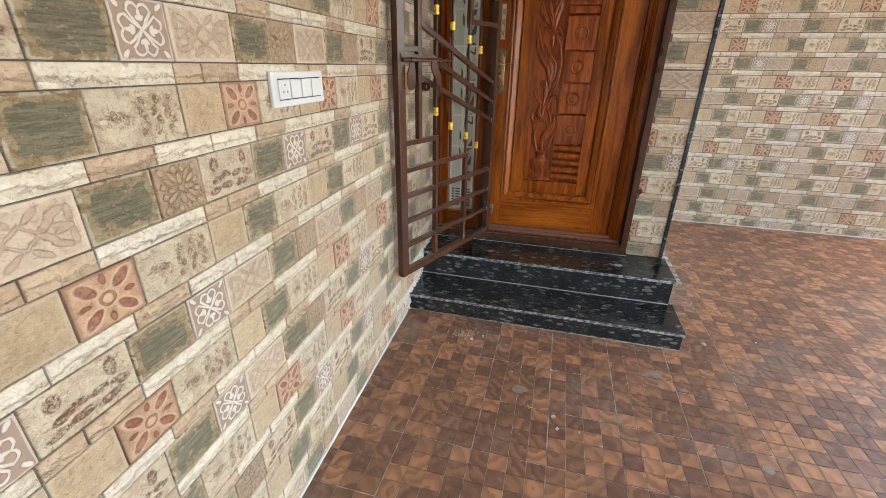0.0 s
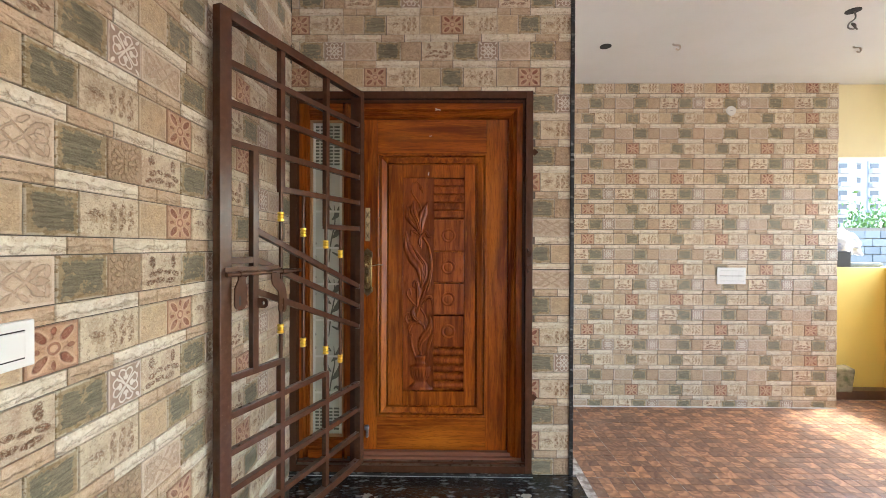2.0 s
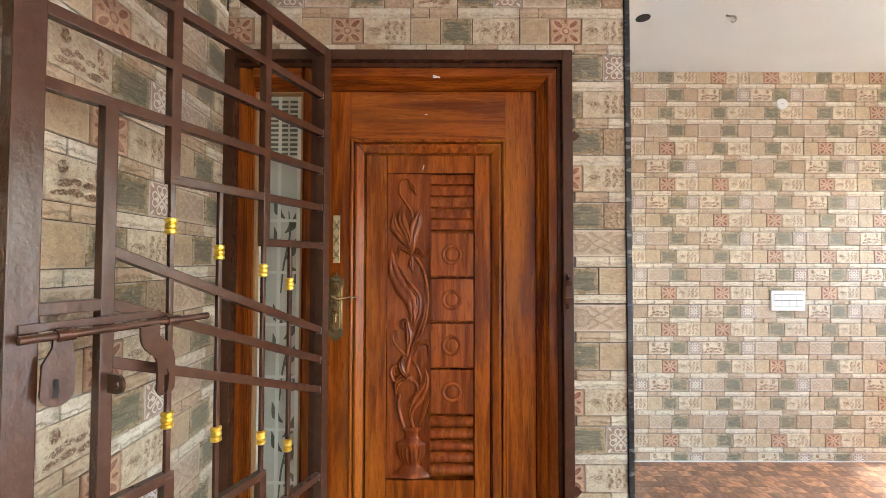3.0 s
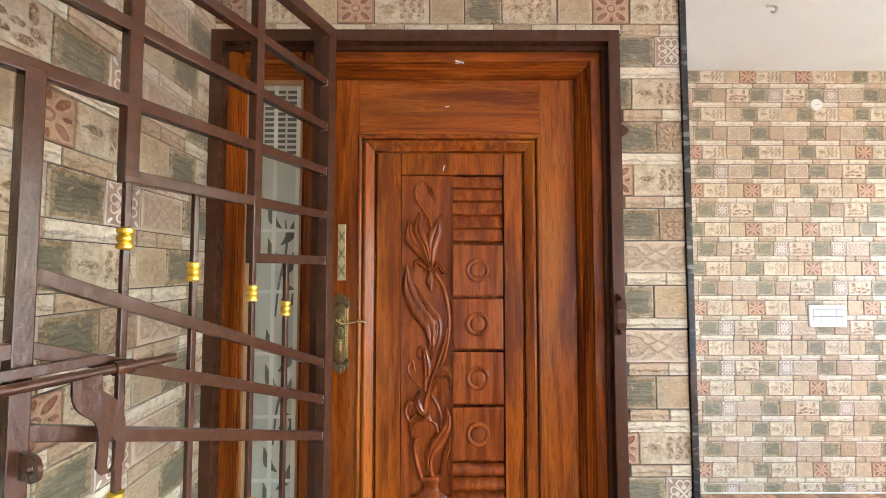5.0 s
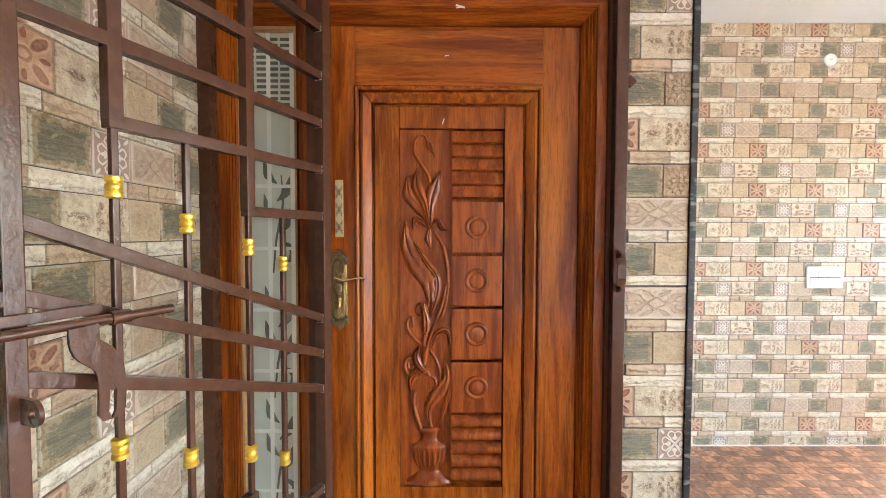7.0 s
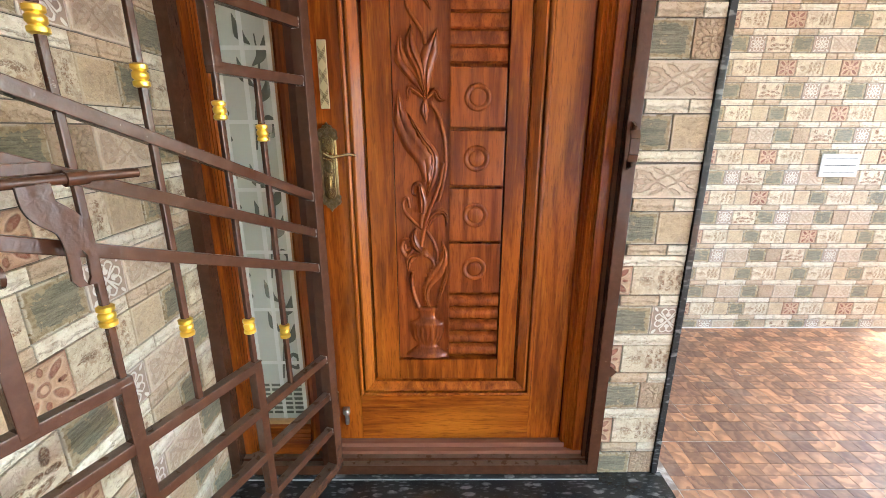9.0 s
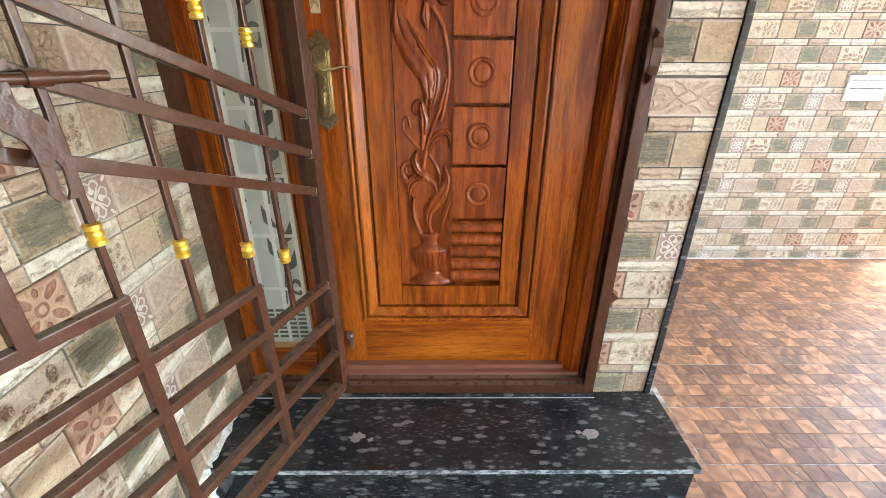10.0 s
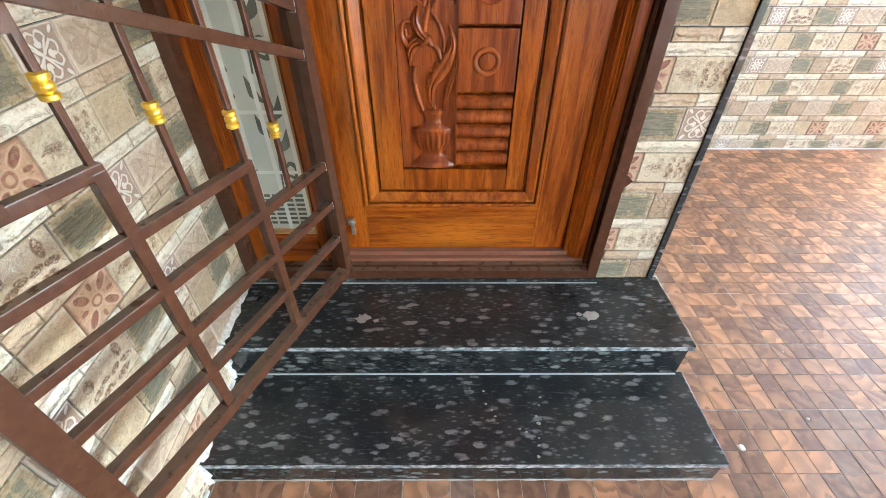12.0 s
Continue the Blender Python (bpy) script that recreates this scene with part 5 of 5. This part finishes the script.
for k, (x, y, r, z) in enumerate(((0.154, 5.234, 0.040, 0.0055), (0.828, 5.537, 0.042, 0.0055), (0.60, 5.15, 0.02, 0.0055), (0.945, 5.45, 0.02, 0.0055), (1.16, 5.05, 0.03, 0.0055),
                                 (0.665, 6.245, 0.034, 0.2876), (0.625, 6.255, 0.012, 0.2876), (0.462, 6.02, 0.007, 0.1186), (0.452, 5.99, 0.005, 0.1186), (0.436, 5.950, 0.006, 0.1186), (0.440, 5.925, 0.008, 0.1186), (0.428, 5.85, 0.006, 0.1186), (0.420, 5.815, 0.007, 0.1186), (0.432, 5.875, 0.004, 0.1186), (0.395, 5.895, 0.006, 0.1186), (0.375, 5.905, 0.005, 0.1186), (0.288, 5.972, 0.006, 0.1186), (0.298, 5.950, 0.005, 0.1186), (0.270, 5.995, 0.005, 0.1186), (0.265, 6.045, 0.006, 0.1186), (-0.17, 6.235, 0.030, 0.2876), (-0.12, 6.225, 0.012, 0.2876))):
    splash(x, y, r, z, 14, k)


def crumb(x, y, r, mat, label, cat, z=0.005, long=1.0, seed=1):
    q = random.Random(seed)
    bm = bmesh.new()
    bmesh.ops.create_icosphere(bm, subdivisions=2, radius=r)
    for v in bm.verts:
        v.co *= 1 + q.uniform(-0.2, 0.2)
        v.co.x *= long
        v.co.z = max(v.co.z * 0.8, -r * 0.55)
    ob = mesh_object("crumb", bm, mat)
    ob.matrix_world = pose(x, y, z + r * 0.55, 0, 0, q.uniform(0, 180))
    tagged(ob, label, cat, "crumbs on the floor")


DRY = material("yellow_dry_scrap", (0.55, 0.36, 0.06), 0.7)
for k, (x, y, r, mat, lo) in enumerate(((1.147, 5.895, 0.010, CHALK, 1.3), (0.317, 5.091, 0.009, CHALK, 1.2), (0.336, 5.023, 0.007, CHALK, 1.4), (0.204, 5.124, 0.006, DRY, 2.2), (0.43, 5.03, 0.005, CHALK, 1), (0.10, 5.35, 0.005, CHALK, 1),
                                       (0.18, 4.95, 0.004, DRY, 1), (0.52, 4.98, 0.004, CHALK, 1), (0.30, 5.42, 0.004, CHALK, 1.5), (1.05, 5.30, 0.006, DRY, 1.2), (1.10, 5.15, 0.006, DRY, 1.5), (0.98, 5.1, 0.004, CHALK, 1),
                                       (-0.10, 5.62, 0.006, CHALK, 1.2), (-0.16, 5.57, 0.007, CHALK, 1.3), (1.55, 6.3, 0.004, CHALK, 1), (1.45, 6.0, 0.005, CHALK, 1.3))):
    crumb(x, y, r, mat, "small pale crumb lying on the floor tiles" if mat is CHALK else "small yellow dry scrap lying on the floor tiles", "crumb", 0.005, lo, k)
bm = bmesh.new()
q = random.Random(9)
for k in range(150):
    a, d = q.uniform(0, 6.28), abs(q.gauss(0, 0.045))
    c = Vector((d * 1.25 * math.cos(a), d * math.sin(a), 0.001))
    s = q.uniform(0.002, 0.007)
    bmesh.ops.create_cube(bm, size=s, matrix=Matrix.Translation(c) @ Euler((q.random(), q.random(), q.random() * 6)).to_matrix().to_4x4())
dust = mesh_object("dust_heap", bm, material("grey_sweepings", lambda: dict(color=blend(piece_random(), (0.22, 0.17, 0.10), (0.58, 0.52, 0.42))), 0.9))
dust.matrix_world = pose(-0.208, 5.60, 0.006)
tagged(dust, "small heap of swept grit and crumbs on the floor", "sweepings", kind="stuff")

# ---- wall tiles: every printed stone is a raised piece ----
TW, TH, GAP = 0.441, 0.300, 0.0045
ROWA = [(0.0, 0.186, "leaf"), (0.191, 0.307, "beige"), (0.312, 0.436, "third")]
ROWB = [(-0.060, 0.078, "slate"), (0.083, 0.196, "small"), (0.201, 0.376, "wide")]
STRIP1 = [(-0.030, 0.098, "pink"), (0.103, 0.249, "white"), (0.254, 0.406, "white")]
STRIP2 = [(-0.060, 0.186, "white"), (0.191, 0.262, "pink"), (0.267, 0.376, "pink")]
COURSES = [(0.0, 0.104, ROWA), (-0.075, 0.037, STRIP1), (-0.150, 0.104, ROWB), (-0.225, 0.037, STRIP2)]


def piece_arrays(x0, x1, z0, z1, u, depth=0.008, ch=0.0015):
    """Corner points, faces and face uvs of a raised piece whose front looks to -y; u: (u0, u1, v0, v1) of the print."""
    o = [(x0, 0, z0), (x1, 0, z0), (x1, 0, z1), (x0, 0, z1)]
    m = [(x, -depth + ch, z) for x, _, z in o]
    f = [(x0 + ch, -depth, z0 + ch), (x1 - ch, -depth, z0 + ch), (x1 - ch, -depth, z1 - ch), (x0 + ch, -depth, z1 - ch)]
    q = [(u[0], u[2]), (u[1], u[2]), (u[1], u[3]), (u[0], u[3])]
    faces, uvs = [(8, 9, 10, 11)], [q]
    for a, b in ((0, 4), (4, 8)):
        for k in range(4):
            faces.append((a + k, a + (k + 1) % 4, b + (k + 1) % 4, b + k))
            uvs.append([q[k], q[(k + 1) % 4], q[(k + 1) % 4], q[k]])
    return o + m + f, faces, uvs


def mesh_of(name, verts, faces, uvs, mats, index=None):
    me = bpy.data.meshes.new(name)
    me.from_pydata(verts, [], faces)
    layer = me.uv_layers.new(name="UVMap")
    layer.data.foreach_set("uv", [c for face in uvs for p in face for c in p])
    for m in mats:
        me.materials.append(m)
    if index:
        me.polygons.foreach_set("material_index", index)
    me.update()
    return me


PIECE = {}


def clad(wall, x0, x1, z0, z1, phase, za, red, hole=None, near=lambda x, z: True, limit=300, seed=1, courses=None, TW=0.441, TH=0.300, grow=0.0007):
    """Covers a stretch of a wall with tiles. phase: where a tile's leaf stone begins; za: height of a leaf course; red(col, row): whether the tile has the flower print."""
    q = random.Random(seed)
    rest = ([], [], [], [])
    count = 0
    col0, col1 = int(math.floor((x0 - phase) / TW)) - 1, int(math.ceil((x1 - phase) / TW)) + 1
    row0, row1 = int(math.floor((za - z1) / TH)) - 1, int(math.ceil((za - z0) / TH)) + 1
    kx, kz = TW / 0.441, TH / 0.300
    rows = courses or [(za - r * TH + dz * kz, h * kz, items, r) for r in range(row0, row1) for dz, h, items in COURSES]
    for cz, h, items, r in rows:
        for c in range(col0, col1):
            for a, b, kind in items:
                xa, xb, za_, zb = phase + c * TW + a * kx - grow, phase + c * TW + b * kx + grow, cz - h / 2 - grow, cz + h / 2 + grow
                # the flower stone and its lower neighbours belong to the tile that ends in the next leaf
                own = red(c if kind != "small" else c - 1, r)
                kind = {"third": "red" if own else "slate", "small": "rosette" if own else "floral", "wide": "dots" if own else "diamond"}.get(kind, kind)
                fx0, fx1, fz0, fz1 = xa, xb, za_, zb
                xa, xb, za_, zb = max(xa, x0), min(xb, x1), max(za_, z0), min(zb, z1)
                if hole and xb > hole[0] and xa < hole[1] and zb > hole[2] and za_ < hole[3]:
                    if xb > hole[1] + 0.012:
                        xa = max(xa, hole[1])
                    elif zb > hole[3] + 0.012:
                        za_ = max(za_, hole[3])
                    elif za_ < hole[2] - 0.012:
                        zb = min(zb, hole[2])
                    else:
                        continue
                if xb - xa < 0.012 or zb - za_ < 0.010:
                    continue
                u = ((xa - fx0) / (fx1 - fx0), (xb - fx0) / (fx1 - fx0), (za_ - fz0) / (fz1 - fz0), (zb - fz0) / (fz1 - fz0))
                proud = q.uniform(-0.0012, 0.0012)
                mx, mz = (xa + xb) / 2, (za_ + zb) / 2
                if h > 0.08 and count < limit and near(mx, mz):
                    count += 1
                    key = (kind, round(xb - xa, 3), round(zb - za_, 3), round(u[0], 2), round(u[2], 2))
                    if key not in PIECE:
                        w_, h_ = xb - xa, zb - za_
                        PIECE[key] = mesh_of("tile", *piece_arrays(-w_ / 2, w_ / 2, -h_ / 2, h_ / 2, u), [TILE[kind]])
                    ob = new("tile", PIECE[key])
                    ob.parent = wall
                    ob.location = (mx, proud, mz)
                else:
                    v, f, uv = piece_arrays(xa, xb, za_, zb, u, 0.008 + proud)
                    n0 = len(rest[0])
                    rest[0].extend(v)
                    rest[1].extend(tuple(i + n0 for i in face) for face in f)
                    rest[2].extend(uv)
                    rest[3].extend([KINDS.index(kind)] * len(f))
    ob = new("tile_strips", mesh_of("tile_strips", *rest[:3], list(TILE.values()), rest[3]))
    ob.parent = wall
    ob["kind"] = "stuff"


FAR_RED = ["001101", "000001", "010011", "111010", "101101", "100111", "011010", "011000", "110101", "000001", "010110"]
clad(wall_far, PIER_R, FAR_R, 0.002, CEIL - 0.002, 3.03, 3.175, lambda c, r: FAR_RED[r][c + 4] == "1" if 0 <= r < 11 and 0 <= c + 4 < 6 else (c * 7 + r * 5) % 3 == 0, limit=300, grow=-0.0004)
clad(wall_door, LX + 0.012, PIER_R - 0.019, 2.0595, CEIL - 0.002, 0.779, 2.564, lambda c, r: (c + 4 * r) % 5 not in (0, 3), hole=(LX - 1, FR_R + 0.002, -1, FR_T + 0.002), seed=2)
PIER_ROWS = [(2.039, 0.037, STRIP2, 2), (1.966, 0.104, ROWA, 2), (1.891, 0.037, STRIP1, 2), (1.815, 0.104, ROWB, 7), (1.706, 0.104, [(-0.06, 0.19, "diamond")], 3), (1.632, 0.037, STRIP1[1:] + [(-0.03, 0.098, "white")], 3), (1.556, 0.104, [(-0.06, 0.055, "slate"), (0.06, 0.19, "beige")], 3),
             (1.485, 0.030, STRIP2, 3), (1.409, 0.104, [(-0.06, 0.19, "diamond")], 3), (1.334, 0.037, STRIP1, 3), (1.258, 0.104, [(-0.06, 0.055, "slate"), (0.06, 0.19, "beige")], 3), (1.184, 0.033, STRIP1, 4), (1.147, 0.033, STRIP2, 4),
             (1.078, 0.100, ROWA, 4), (1.006, 0.035, STRIP1, 4), (0.932, 0.104, ROWB, 4), (0.857, 0.037, STRIP2, 4), (0.782, 0.104, ROWA, 4), (0.707, 0.037, STRIP1, 4), (0.632, 0.104, ROWB, 7), (0.557, 0.037, STRIP2, 5), (0.482, 0.104, ROWA, 5), (0.407, 0.037, STRIP1, 5), (0.335, 0.090, ROWB, 7)]
clad(wall_door, FR_R + 0.002, PIER_R - 0.019, 0.290, 2.0595, 0.779, 1.964, lambda c, r: r != 7, seed=3, courses=PIER_ROWS)
LEFT_RED = {(0, 3), (-4, 3), (-4, 4), (-4, 1), (-3, 2), (-2, 2), (-2, -1), (-1, 0), (-1, 1), (-1, 2), (0, 0), (0, -1), (0, 4), (0, 2), (-3, 5), (-2, 4), (-2, 5), (-1, 4), (-1, -2), (-3, -2), (-4, -2), (0, 6), (-1, 6)}
clad(wall_left, -6.255, 0.0, 0.004, CEIL - 0.002, -1.0, 1.963, lambda c, r: (c, r) in LEFT_RED or (c < -4 and (c * 3 + r * 5) % 3 == 0), near=lambda x, z: -2.45 < x and 0.30 < z < 2.75, limit=300, seed=5, TW=0.452, TH=0.2945)

# ---- floor tiles: sixteen raised wood blocks to a tile ----
FT = 0.304


def floor_tile_mesh(seed):
    q = random.Random(seed)
    v, f, uv = [], [], []
    n = 4
    s = (FT - 0.0032) / n
    for i in range(n):
        for j in range(n):
            a, b = -FT / 2 + 0.0016 + i * s, -FT / 2 + 0.0016 + j * s
            g, z = 0.0005, 0.005 + q.uniform(-0.0004, 0.0004)
            o = [(a + g, b + g), (a + s - g, b + g), (a + s - g, b + s - g), (a + g, b + s - g)]
            n0 = len(v)
            v += [(x, y, -0.004) for x, y in o] + [(x + (0.0006 if k in (0, 3) else -0.0006), y + (0.0006 if k in (0, 1) else -0.0006), z) for k, (x, y) in enumerate(o)]
            f.append((n0 + 4, n0 + 5, n0 + 6, n0 + 7))
            uv.append([(0, 0), (1, 0), (1, 1), (0, 1)])
            for k in range(4):
                f.append((n0 + k, n0 + (k + 1) % 4, n0 + 4 + (k + 1) % 4, n0 + 4 + k))
                uv.append([(0, 0), (1, 0), (1, 1), (0, 1)])
    return v, f, uv


variants = [floor_tile_mesh(s) for s in range(3)]
meshes = [mesh_of("floor_tile", *v, [FLOOR_BLOCK]) for v in variants]
rest = ([], [], [])
q = random.Random(11)
made = 0
for i in range(-5, 17):
    for j in range(-18, 22):
        x, y = 0.601 + FT * (i + 0.5), 5.430 + FT * (j + 0.5)
        if x + FT / 2 < LX - 0.1 or x - FT / 2 > SIDE_X - 0.05 or y + FT / 2 > BACK_Y + 0.05 or y < FRONT_Y + 0.2:
            continue
        if x < 0.85 and y > 6.2 or (x - FT / 2 < PIER_R and y > DOOR_Y + 0.2) or (x < FAR_R - 0.1 and y - FT / 2 > FAR_Y):
            continue
        k = q.randrange(3)
        if made < 300 and 4.3 < y and x < 4.4:
            ob = new("floor_tile", meshes[k])
            ob.parent = floor
            ob.location = (x, y, q.uniform(-0.0003, 0.0003))
            made += 1
        else:
            n0 = len(rest[0])
            rest[0].extend((p[0] + x, p[1] + y, p[2]) for p in variants[k][0])
            rest[1].extend(tuple(a + n0 for a in face) for face in variants[k][1])
            rest[2].extend(variants[k][2])
ob = new("floor_tiles_beyond", mesh_of("floor_tiles_beyond", *rest, [FLOOR_BLOCK]))
ob.parent = floor
ob["kind"] = "stuff"
